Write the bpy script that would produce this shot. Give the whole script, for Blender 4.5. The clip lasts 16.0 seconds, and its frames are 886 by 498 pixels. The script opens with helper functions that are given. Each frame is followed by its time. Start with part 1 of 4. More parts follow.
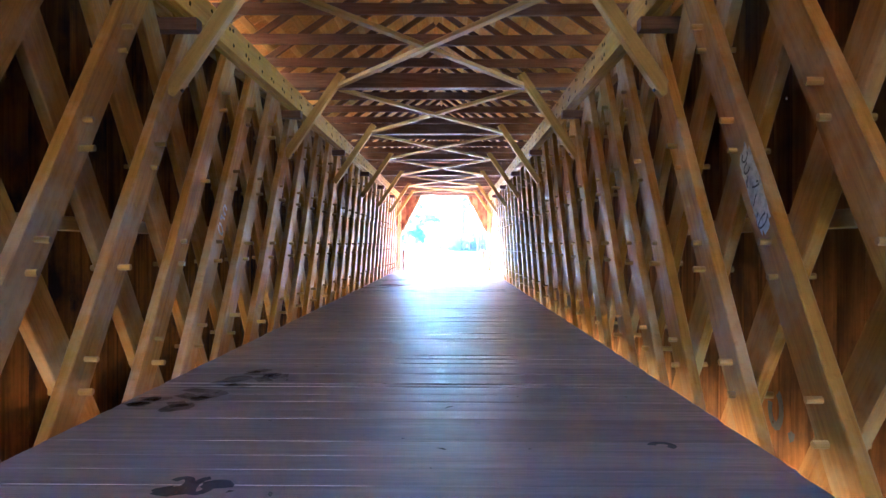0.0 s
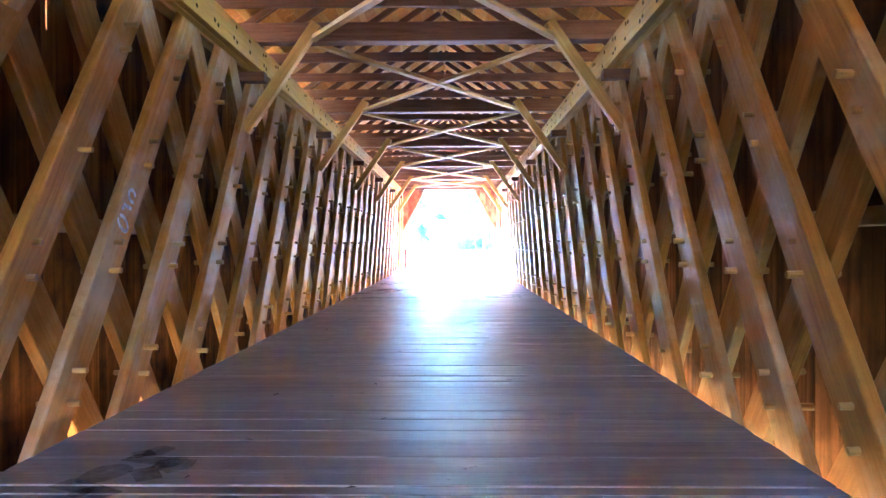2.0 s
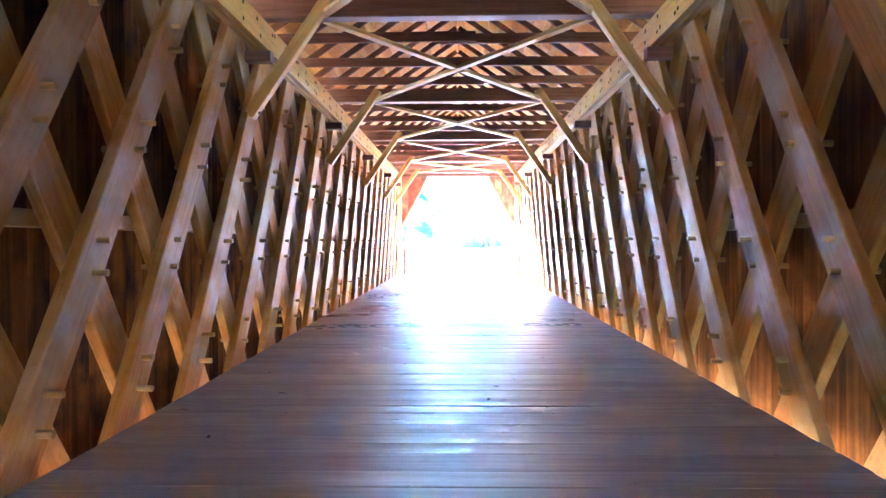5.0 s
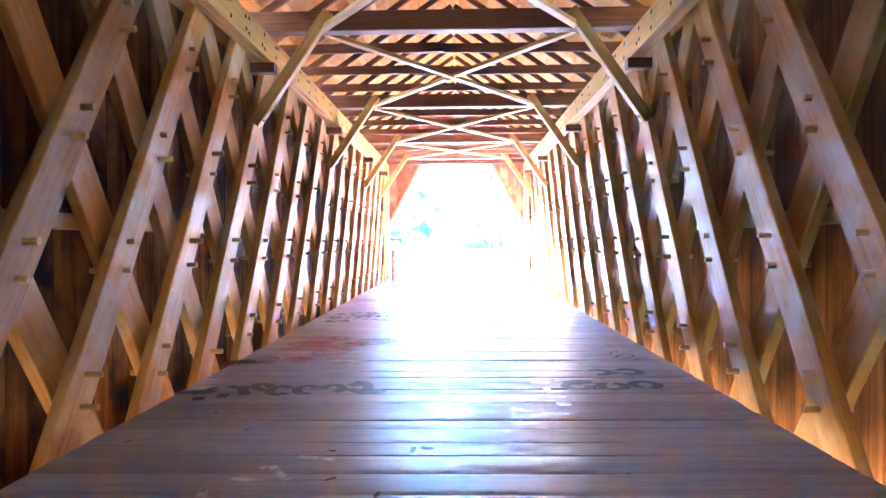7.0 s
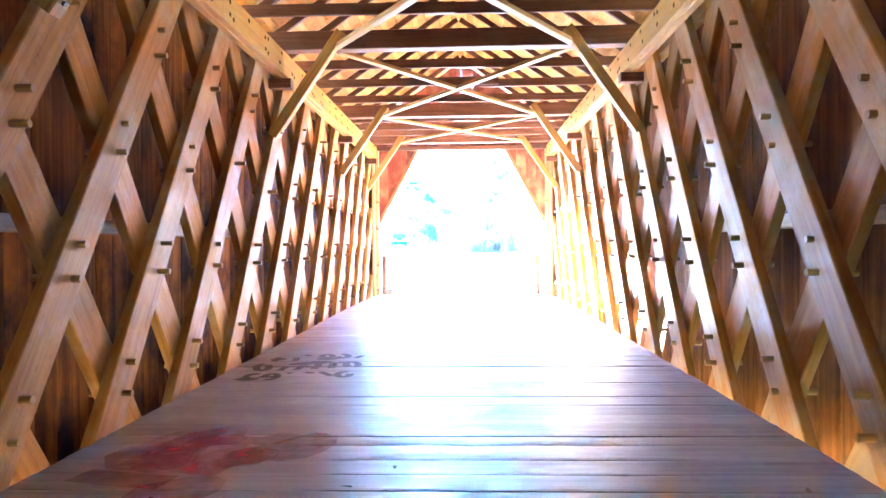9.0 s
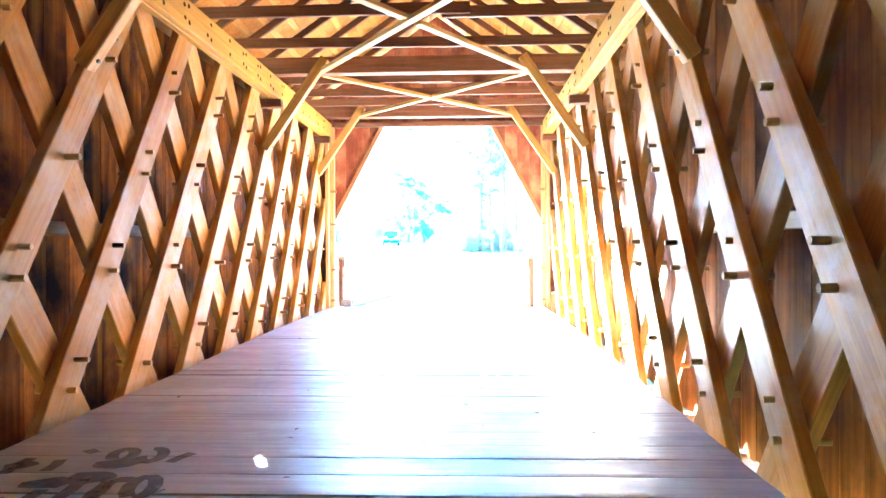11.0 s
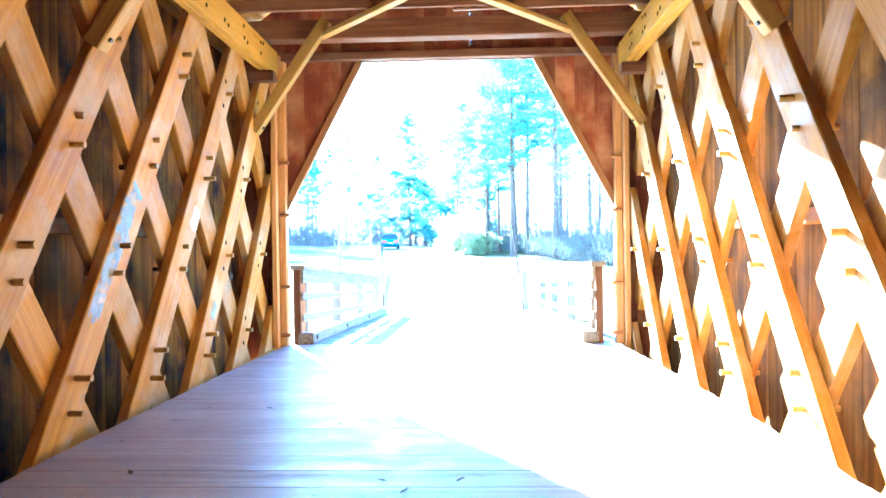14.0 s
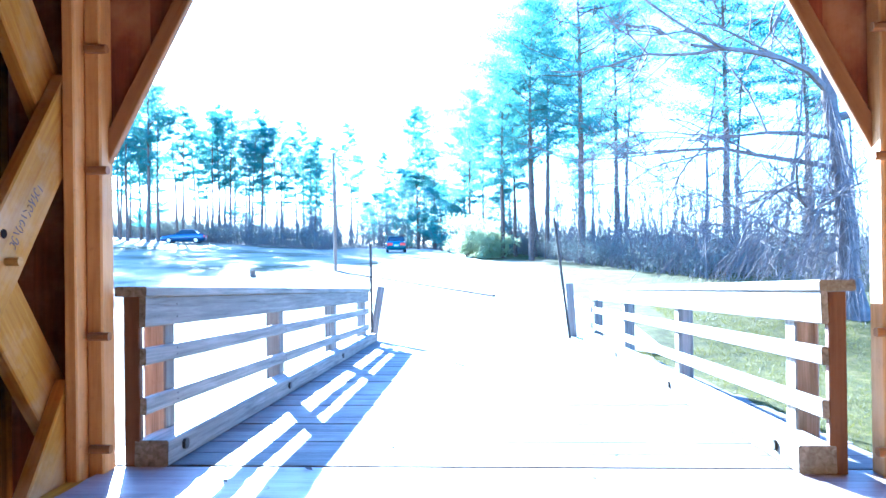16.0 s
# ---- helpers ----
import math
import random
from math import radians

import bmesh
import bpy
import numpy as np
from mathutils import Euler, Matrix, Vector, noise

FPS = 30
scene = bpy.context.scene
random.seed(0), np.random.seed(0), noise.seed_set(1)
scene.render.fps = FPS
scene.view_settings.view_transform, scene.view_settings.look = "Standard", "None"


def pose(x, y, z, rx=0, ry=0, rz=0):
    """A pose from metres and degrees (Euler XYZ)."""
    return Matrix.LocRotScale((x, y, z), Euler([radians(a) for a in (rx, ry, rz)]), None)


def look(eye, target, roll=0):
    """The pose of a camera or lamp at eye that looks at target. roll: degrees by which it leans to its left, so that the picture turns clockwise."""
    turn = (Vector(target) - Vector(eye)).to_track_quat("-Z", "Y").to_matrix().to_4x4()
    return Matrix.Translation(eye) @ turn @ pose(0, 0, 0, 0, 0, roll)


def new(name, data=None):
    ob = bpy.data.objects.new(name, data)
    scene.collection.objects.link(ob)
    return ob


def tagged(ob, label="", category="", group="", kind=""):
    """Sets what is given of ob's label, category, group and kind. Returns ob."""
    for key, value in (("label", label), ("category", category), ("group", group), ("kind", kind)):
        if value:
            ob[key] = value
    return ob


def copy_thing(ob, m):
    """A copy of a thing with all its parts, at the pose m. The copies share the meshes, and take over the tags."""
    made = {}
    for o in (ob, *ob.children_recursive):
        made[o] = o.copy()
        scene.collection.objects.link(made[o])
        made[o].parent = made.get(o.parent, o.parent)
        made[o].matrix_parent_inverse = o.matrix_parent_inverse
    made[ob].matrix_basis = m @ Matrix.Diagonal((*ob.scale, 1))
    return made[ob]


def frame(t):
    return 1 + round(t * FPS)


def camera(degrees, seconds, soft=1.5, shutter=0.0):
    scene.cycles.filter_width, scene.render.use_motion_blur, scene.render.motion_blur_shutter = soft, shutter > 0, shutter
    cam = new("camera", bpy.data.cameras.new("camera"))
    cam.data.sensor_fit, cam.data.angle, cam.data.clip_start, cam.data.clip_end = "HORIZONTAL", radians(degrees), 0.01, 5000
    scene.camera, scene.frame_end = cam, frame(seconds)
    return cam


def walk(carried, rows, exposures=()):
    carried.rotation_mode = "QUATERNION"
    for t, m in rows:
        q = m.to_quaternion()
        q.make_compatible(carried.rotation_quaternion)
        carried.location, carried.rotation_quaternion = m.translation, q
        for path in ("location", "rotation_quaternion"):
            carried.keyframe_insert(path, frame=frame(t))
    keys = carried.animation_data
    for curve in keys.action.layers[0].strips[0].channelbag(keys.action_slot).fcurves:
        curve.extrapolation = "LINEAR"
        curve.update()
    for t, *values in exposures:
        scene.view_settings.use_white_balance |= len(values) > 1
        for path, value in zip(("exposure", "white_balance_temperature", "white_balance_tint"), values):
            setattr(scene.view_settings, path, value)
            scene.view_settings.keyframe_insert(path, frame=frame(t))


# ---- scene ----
cam = camera(66.0, 16.0)
PATH = [
    (0, (0.312, -1.593, 1.203), (0.29, 0.406, 1.19), 0.1),
    (0.5, (0.257, -1.052, 1.219), (0.232, 0.948, 1.201), -0.2),
    (1, (0.254, -0.489, 1.216), (0.223, 1.511, 1.199), -0.2),
    (1.5, (0.275, 0.164, 1.212), (0.239, 2.164, 1.193), -0.2),
    (2, (0.272, 0.892, 1.216), (0.235, 2.891, 1.198), -0.2),
    (2.5, (0.205, 1.569, 1.225), (0.164, 3.569, 1.205), -0.2),
    (3, (0.113, 2.297, 1.238), (0.07, 4.296, 1.215), -0.2),
    (3.5, (0.012, 3.198, 1.24), (-0.031, 5.197, 1.217), -0.3),
    (4, (-0.049, 4.196, 1.232), (-0.094, 6.195, 1.207), -0.2),
    (6.5, (0.096, 9.405, 1.204), (0.053, 11.404, 1.18), -0.2),
    (7, (0.103, 10.44, 1.206), (0.054, 12.439, 1.182), -0.4),
    (7.5, (0.129, 11.536, 1.207), (0.071, 13.536, 1.192), -0.4),
    (8, (0.114, 12.537, 1.179), (0.045, 14.536, 1.169), -0.5),
    (10.5, (0.483, 17.254, 1.243), (0.405, 19.252, 1.225), -0.5),
    (11, (0.638, 17.98, 1.226), (0.563, 19.978, 1.209), -0.3),
    (11.5, (0.685, 18.696, 1.199), (0.61, 20.694, 1.187), -0.2),
    (12, (0.622, 19.447, 1.2), (0.547, 21.446, 1.192), -0.3),
    (12.5, (0.564, 20.204, 1.204), (0.487, 22.202, 1.192), -0.3),
    (13, (0.474, 21.076, 1.2), (0.398, 23.074, 1.188), -0.3),
    (13.5, (0.374, 22.057, 1.197), (0.295, 24.056, 1.188), -0.5),
    (14, (0.262, 23.167, 1.178), (0.183, 25.165, 1.172), -0.8),
    (14.5, (0.172, 24.326, 1.155), (0.088, 26.324, 1.15), -0.9),
    (15, (0.102, 25.642, 1.126), (0.009, 27.64, 1.125), -0.8),
    (15.5, (-0.003, 27.02, 1.13), (-0.103, 29.018, 1.133), -0.7),
    (16, (-0.004, 28.234, 1.149), (-0.111, 30.231, 1.153), -0.7),
]
EXPOSURES = [(0.0, 7.58, 4100, 20), (3.0, 8.4, 4010, 23), (7.0, 8.4, 4010, 23), (9.0, 8.02, 4110, 13), (11.0, 7.48, 4090, 0),
             (13.0, 6.62, 4080, -8), (14.5, 5.52, 3990, -7), (15.3, 4.8, 3990, 1), (16.0, 4.3, 3930, 6)]
walk(cam, [(t, look(eye, target, roll)) for t, eye, target, roll in PATH], EXPOSURES)

# ---- world, sun ----
SUN_AZ, SUN_EL = radians(24.9), radians(20.0)
to_sun = Vector((-math.sin(SUN_AZ) * math.cos(SUN_EL), math.cos(SUN_AZ) * math.cos(SUN_EL), math.sin(SUN_EL)))
world = bpy.data.worlds.new("world")
scene.world = world
world.use_nodes = True
wt = world.node_tree
sky = wt.nodes.new("ShaderNodeTexSky")
sky.sky_type, sky.sun_disc = "NISHITA", False
sky.air_density, sky.dust_density, sky.ozone_density = 1.0, 0.25, 2.5
sky.sun_elevation, sky.sun_rotation = SUN_EL, -SUN_AZ
wt.links.new(sky.outputs[0], wt.nodes["Background"].inputs[0])
wt.nodes["Background"].inputs[1].default_value = 0.07
sun_data = bpy.data.lights.new("sun", "SUN")
sun_data.energy, sun_data.angle, sun_data.color = 5.0, radians(0.53), (1.0, 0.84, 0.58)
sun = new("sun", sun_data)
sun.matrix_world = look((0, 0, 60), Vector((0, 0, 60)) - to_sun)


# ---- materials ----
def node(nt, kind, **values):
    n = nt.nodes.new(kind)
    for key, value in values.items():
        n.inputs[key].default_value = value
    return n


def ramp(nt, fac, stops):
    r = nt.nodes.new("ShaderNodeValToRGB")
    els = r.color_ramp.elements
    while len(els) < len(stops):
        els.new(0.5)
    for e, (p, c) in zip(els, stops):
        e.position, e.color = p, (*c, 1)
    nt.links.new(fac, r.inputs[0])
    return r.outputs[0]


def mixed(nt, fac, a, b, kind="MIX"):
    m = nt.nodes.new("ShaderNodeMix")
    m.data_type, m.blend_type = "RGBA", kind
    for s, v in ((m.inputs[0], fac), (m.inputs[6], a), (m.inputs[7], b)):
        if hasattr(v, "links"):
            nt.links.new(v, s)
        else:
            s.default_value = v if isinstance(v, float) else (*v, 1)
    return m.outputs[2]


def start_material(name):
    m = bpy.data.materials.new(name)
    m.use_nodes = True
    nt = m.node_tree
    return m, nt, nt.nodes["Principled BSDF"]


def shifted_coords(nt, scale):
    """Object coordinates, shifted by a chance of its own for each object, and scaled."""
    tc, info = nt.nodes.new("ShaderNodeTexCoord"), nt.nodes.new("ShaderNodeObjectInfo")
    mul = nt.nodes.new("ShaderNodeMath")
    mul.operation = "MULTIPLY"
    mul.inputs[1].default_value = 37.0
    nt.links.new(info.outputs["Random"], mul.inputs[0])
    add = nt.nodes.new("ShaderNodeVectorMath")
    nt.links.new(tc.outputs["Object"], add.inputs[0])
    nt.links.new(mul.outputs[0], add.inputs[1])
    mp = nt.nodes.new("ShaderNodeMapping")
    mp.inputs["Scale"].default_value = scale
    nt.links.new(add.outputs[0], mp.inputs[0])
    return add.outputs[0], mp.outputs[0], info.outputs["Random"]


def wood(name, dark, light, stain, rough=0.7, grain=26.0, bump=0.25, stain_amount=0.6, specular=0.4, spread=0.35, grime=0.4):
    """Sawn timber whose grain runs along the object's own z."""
    m, nt, b = start_material(name)
    plain, long, rnd = shifted_coords(nt, (grain, grain, grain * 0.045))
    n1 = node(nt, "ShaderNodeTexNoise", Scale=1.0, Detail=7.0, Roughness=0.65, Distortion=0.6)
    nt.links.new(long, n1.inputs["Vector"])
    n2 = node(nt, "ShaderNodeTexNoise", Scale=1.7, Detail=5.0, Roughness=0.6)
    nt.links.new(plain, n2.inputs["Vector"])
    n3 = node(nt, "ShaderNodeTexNoise", Scale=14.0, Detail=4.0, Roughness=0.7)
    nt.links.new(plain, n3.inputs["Vector"])
    col = ramp(nt, n1.outputs[0], [(0.3, dark), (0.68, light)])
    st = ramp(nt, n2.outputs[0], [(0.46, (0, 0, 0)), (0.68, (1, 1, 1))])
    sc = nt.nodes.new("ShaderNodeMath")
    sc.operation = "MULTIPLY"
    sc.inputs[1].default_value = stain_amount
    nt.links.new(st, sc.inputs[0])
    col = mixed(nt, sc.outputs[0], col, stain)
    n5 = node(nt, "ShaderNodeTexNoise", Scale=0.9, Detail=7.0, Roughness=0.7)
    nt.links.new(plain, n5.inputs["Vector"])
    col = mixed(nt, grime, col, ramp(nt, n5.outputs[0], [(0.36, (0.42, 0.36, 0.33)), (0.58, (1, 1, 1))]), "MULTIPLY")
    sp = ramp(nt, n3.outputs[0], [(0.25, (0.62, 0.6, 0.58)), (0.42, (1, 1, 1))])
    col = mixed(nt, 0.6, col, sp, "MULTIPLY")
    hsv = nt.nodes.new("ShaderNodeHueSaturation")
    val = nt.nodes.new("ShaderNodeMapRange")
    val.inputs[3].default_value, val.inputs[4].default_value = 1.0 - spread / 2, 1.0 + spread / 2
    nt.links.new(rnd, val.inputs[0])
    nt.links.new(val.outputs[0], hsv.inputs["Value"])
    nt.links.new(col, hsv.inputs["Color"])
    nt.links.new(hsv.outputs[0], b.inputs["Base Color"])
    # worn patches shine, dirty ones are dull
    n4 = node(nt, "ShaderNodeTexNoise", Scale=3.6, Detail=6.0, Roughness=0.72)
    nt.links.new(plain, n4.inputs["Vector"])
    rr = nt.nodes.new("ShaderNodeMapRange")
    rr.inputs[1].default_value, rr.inputs[2].default_value = 0.3, 0.7
    rr.inputs[3].default_value, rr.inputs[4].default_value = rough - 0.16, rough + 0.2
    nt.links.new(n4.outputs[0], rr.inputs[0])
    nt.links.new(rr.outputs[0], b.inputs["Roughness"])
    b.inputs["Specular IOR Level"].default_value = specular
    bp = nt.nodes.new("ShaderNodeBump")
    bp.inputs["Strength"].default_value, bp.inputs["Distance"].default_value = bump, 0.006
    nt.links.new(n1.outputs[0], bp.inputs["Height"])
    nt.links.new(bp.outputs[0], b.inputs["Normal"])
    return m


def plain(name, color, rough=0.6, metal=0.0, vary=0.25, scale=8.0, bump=0.0, specular=0.5):
    m, nt, b = start_material(name)
    p, _, rnd = shifted_coords(nt, (1, 1, 1))
    n = node(nt, "ShaderNodeTexNoise", Scale=scale, Detail=6.0, Roughness=0.65)
    nt.links.new(p, n.inputs["Vector"])
    lo, hi = [c * (1 - vary) for c in color], [min(c * (1 + vary), 0.95) for c in color]
    nt.links.new(ramp(nt, n.outputs[0], [(0.3, lo), (0.7, hi)]), b.inputs["Base Color"])
    b.inputs["Roughness"].default_value, b.inputs["Metallic"].default_value = rough, metal
    b.inputs["Specular IOR Level"].default_value = specular
    if bump:
        bp = nt.nodes.new("ShaderNodeBump")
        bp.inputs["Strength"].default_value, bp.inputs["Distance"].default_value = bump, 0.02
        nt.links.new(n.outputs[0], bp.inputs["Height"])
        nt.links.new(bp.outputs[0], b.inputs["Normal"])
    return m


M_LATTICE = wood("lattice_timber", (0.28, 0.116, 0.008), (0.45, 0.222, 0.02), (0.47, 0.37, 0.22), 0.54, stain_amount=0.6, specular=0.15, spread=0.4)
M_CHORD = wood("chord_timber", (0.33, 0.16, 0.009), (0.5, 0.28, 0.02), (0.4, 0.215, 0.018), 0.58, specular=0.2)
M_BRACE = wood("brace_timber", (0.28, 0.148, 0.022), (0.48, 0.285, 0.05), (0.4, 0.245, 0.06), 0.6, specular=0.25)
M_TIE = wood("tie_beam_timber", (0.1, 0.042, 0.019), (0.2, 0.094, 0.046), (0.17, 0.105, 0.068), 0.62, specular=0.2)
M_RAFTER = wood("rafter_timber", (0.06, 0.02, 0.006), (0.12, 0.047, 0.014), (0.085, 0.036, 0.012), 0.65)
M_LATH = wood("roof_lath", (0.33, 0.16, 0.018), (0.5, 0.28, 0.04), (0.31, 0.14, 0.018), 0.65, specular=0.2)
M_SHINGLE = wood("roof_shingle", (0.33, 0.125, 0.01), (0.56, 0.285, 0.03), (0.32, 0.12, 0.01), 0.7, specular=0.2, spread=0.5)
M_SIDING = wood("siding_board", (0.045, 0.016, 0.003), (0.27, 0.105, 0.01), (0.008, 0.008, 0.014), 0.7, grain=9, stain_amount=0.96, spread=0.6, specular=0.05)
M_SIDING_RIGHT = wood("siding_board_right", (0.085, 0.031, 0.007), (0.34, 0.145, 0.026), (0.045, 0.028, 0.02), 0.7, grain=9, stain_amount=0.75, spread=0.6, specular=0.05)
M_PEG = wood("peg_wood", (0.27, 0.14, 0.025), (0.43, 0.25, 0.05), (0.36, 0.2, 0.05), 0.55)
M_HOLE = plain("dark_hole", (0.012, 0.009, 0.008), 0.9, specular=0.05)
M_DECK = wood("deck_plank", (0.225, 0.18, 0.172), (0.41, 0.335, 0.32), (0.31, 0.265, 0.258), 0.42, grain=22, bump=0.55, specular=0.36, spread=0.28)
M_DECK.node_tree.nodes["Principled BSDF"].inputs["Specular Tint"].default_value = (0.72, 0.86, 1.0, 1)
M_RED = wood("red_stained_board", (0.13, 0.026, 0.011), (0.25, 0.065, 0.022), (0.4, 0.2, 0.085), 0.6, stain_amount=0.8, spread=0.6, grime=0.7)
M_RAIL = wood("weathered_rail", (0.085, 0.075, 0.062), (0.33, 0.295, 0.25), (0.2, 0.18, 0.15), 0.7, bump=0.5)
M_APPROACH = wood("weathered_approach_plank", (0.06, 0.055, 0.052), (0.15, 0.135, 0.125), (0.11, 0.1, 0.094), 0.65, bump=0.5)
M_POST = wood("portal_post_timber", (0.4, 0.19, 0.05), (0.58, 0.32, 0.1), (0.52, 0.3, 0.12), 0.58)
M_END = wood("stained_end_board", (0.07, 0.026, 0.01), (0.125, 0.052, 0.018), (0.1, 0.05, 0.024), 0.65)
M_SLANT = wood("slant_trim_board", (0.22, 0.09, 0.025), (0.34, 0.16, 0.05), (0.3, 0.15, 0.06), 0.6)
M_IRON = plain("dark_iron", (0.06, 0.055, 0.05), 0.5, 0.8)


# ---- building helpers ----
mesh_cache = {}


def prism(section, length, name):
    """A bar along z from 0 to length, from the points of its section."""
    n = len(section)
    verts = [(x, y, z) for z in (0, length) for x, y in section]
    faces = [list(range(n))[::-1], list(range(n, 2 * n))]
    faces += [(i, (i + 1) % n, n + (i + 1) % n, n + i) for i in range(n)]
    me = bpy.data.meshes.new(name)
    me.from_pydata(verts, [], faces)
    return me


def bar_mesh(length, w, h, mat, worn=0.006, name="bar"):
    """Squared timber with broken edges: w along x, h along y, length along z."""
    key = (round(length, 3), w, h, mat.name, worn)
    if key not in mesh_cache:
        a, b, c = w / 2, h / 2, min(worn, w / 4, h / 4)
        sec = [(-a + c, -b), (a - c, -b), (a, -b + c), (a, b - c), (a - c, b), (-a + c, b), (-a, b - c), (-a, -b + c)]
        me = prism(sec, length, name)
        me.materials.append(mat)
        mesh_cache[key] = me
    return mesh_cache[key]


def along(p, q, side=(1, 0, 0)):
    """A pose at p whose z runs to q and whose x lies near side."""
    z = (Vector(q) - Vector(p)).normalized()
    x = Vector(side) - z * Vector(side).dot(z)
    if x.length < 0.01:
        x = Vector((0, 1, 0)) - z * z.y
    x.normalize()
    y = z.cross(x)
    return Matrix.Translation(p) @ Matrix((x, y, z)).transposed().to_4x4()


def put(name, me, m, parent=None, label=""):
    ob = new(name, me)
    if parent is not None:
        ob.parent = parent
        ob.matrix_parent_inverse = parent.matrix_basis.inverted()
    ob.matrix_basis = m
    return tagged(ob, label)


def bar(name, p, q, w, h, mat, parent=None, side=(1, 0, 0), label="", worn=0.006):
    """Timber from p to q, w thick along side and h the other way."""
    length = (Vector(q) - Vector(p)).length
    return put(name, bar_mesh(length, w, h, mat, worn, name), along(p, q, side), parent, label)


def thing(name, label, category, group="", kind="", at=(0, 0, 0)):
    ob = new(name)
    ob.empty_display_size = 0.2
    ob.location = at
    return tagged(ob, label, category, group, kind)


def mesh_of(name, verts, faces, mat, smooth=False):
    me = bpy.data.meshes.new(name)
    me.from_pydata(verts, [], faces)
    me.materials.append(mat)
    if smooth:
        me.polygons.foreach_set("use_smooth", [True] * len(me.polygons))
    return me


# ---- plan of the bridge ----
# the back end is out of view, placed for the light it lets in
Y_BACK, Y_FRONT = -9.7, 32.1        # the two ends of the covered part
BAY = 4.66                          # tie beams stand this far apart
PANEL = BAY / 4                     # lattice planks of one layer stand this far apart
RISE = 0.855                        # height between two rows of crossings
FACE = 2.30                         # inner face of the lattice
DECK_HALF = 2.16
SIDE_X = 2.75                       # inner face of the siding
# the carpenters' unevenness: how far the lattice stands off its even spacing, by side and y
UNEVEN = {-1: [(-20, 0.14), (5.2, 0.13), (6.1, -0.05), (7.35, -0.18), (8.45, -0.11), (13, -0.09), (14.2, -0.03), (15.4, -0.03), (17, -0.08), (21, -0.08), (22.5, 0.02), (25.8, 0.04), (27, -0.05), (29, -0.13), (30.2, -0.23), (40, -0.26)],
          1: [(-20, 0.15), (5, 0.13), (6.05, -0.12), (7.2, -0.21), (8.3, -0.145), (9, -0.18), (11.6, -0.18), (14.1, 0.0), (15.25, -0.04), (16.5, 0.01), (25, 0.0), (28, -0.06), (40, -0.06)]}
CROSS_Y, CROSS_Z = 0.17, 1.12       # one crossing of the two layers
CHORD_LOW, CHORD_HIGH = 3.36, 3.66
ties = [-9.32, -4.66, 0.0, 4.93, 9.42, 13.98, 18.64, 23.3, 27.96, 31.45]
ROOF_LOW, RIDGE = 3.80, 5.85
HALF_ROOF = 2.97


def floor_z(y):
    """Top of the deck, which sags a little towards the front end."""
    t = min(max((y - 27.2) / 4.9, 0.0), 1.0)
    return -0.085 * t * (1 + t) / 2



# ---- the ground and the road ----
def smooth(a, b, v):
    t = min(max((v - a) / (b - a), 0.0), 1.0)
    return t * t * (3 - 2 * t)


def ground_height(x, y):
    rise = -0.52 + 0.031 * (min(max(y, 40.6), 120) - 40.6)
    rise += 0.04 * min(max(-x - 8.0, 0), 40) * smooth(45, 95, y)
    bank = 0.35 * smooth(9, 22, x) * smooth(42, 60, y)
    beside = -0.35 * smooth(2.0, 3.4, abs(x)) * (1 - smooth(39.0, 44.0, y))
    front = rise + bank + beside
    back = -0.45 - 0.2 * smooth(2.0, 3.4, abs(x)) if y < 0 else 0
    gully = -3.4 - 0.02 * abs(x)
    wf, wb = smooth(25.5, 31.6, y), 1 - smooth(-9.3, -5.0, y)
    low = gully + 0.12 * noise.noise(Vector((x * 0.3, y * 0.3, 0)))
    h = front * wf + back * wb + low * (1 - wf - wb)
    h += 9 * (1 - smooth(-40, -20, y)) if y < -20 else 0      # an added, unseen hillside that bounces warm light in
    rough = 0.05 * smooth(2.6, 6.0, abs(x + 0.05 * max(y - 45, 0)))
    return h + rough * noise.noise(Vector((x * 0.5, y * 0.5, 3.0)))


def spaced(edges):
    out = []
    for a, b, step in edges:
        n = max(1, round((b - a) / step))
        out += [a + (b - a) * i / n for i in range(n)]
    return out + [edges[-1][1]]


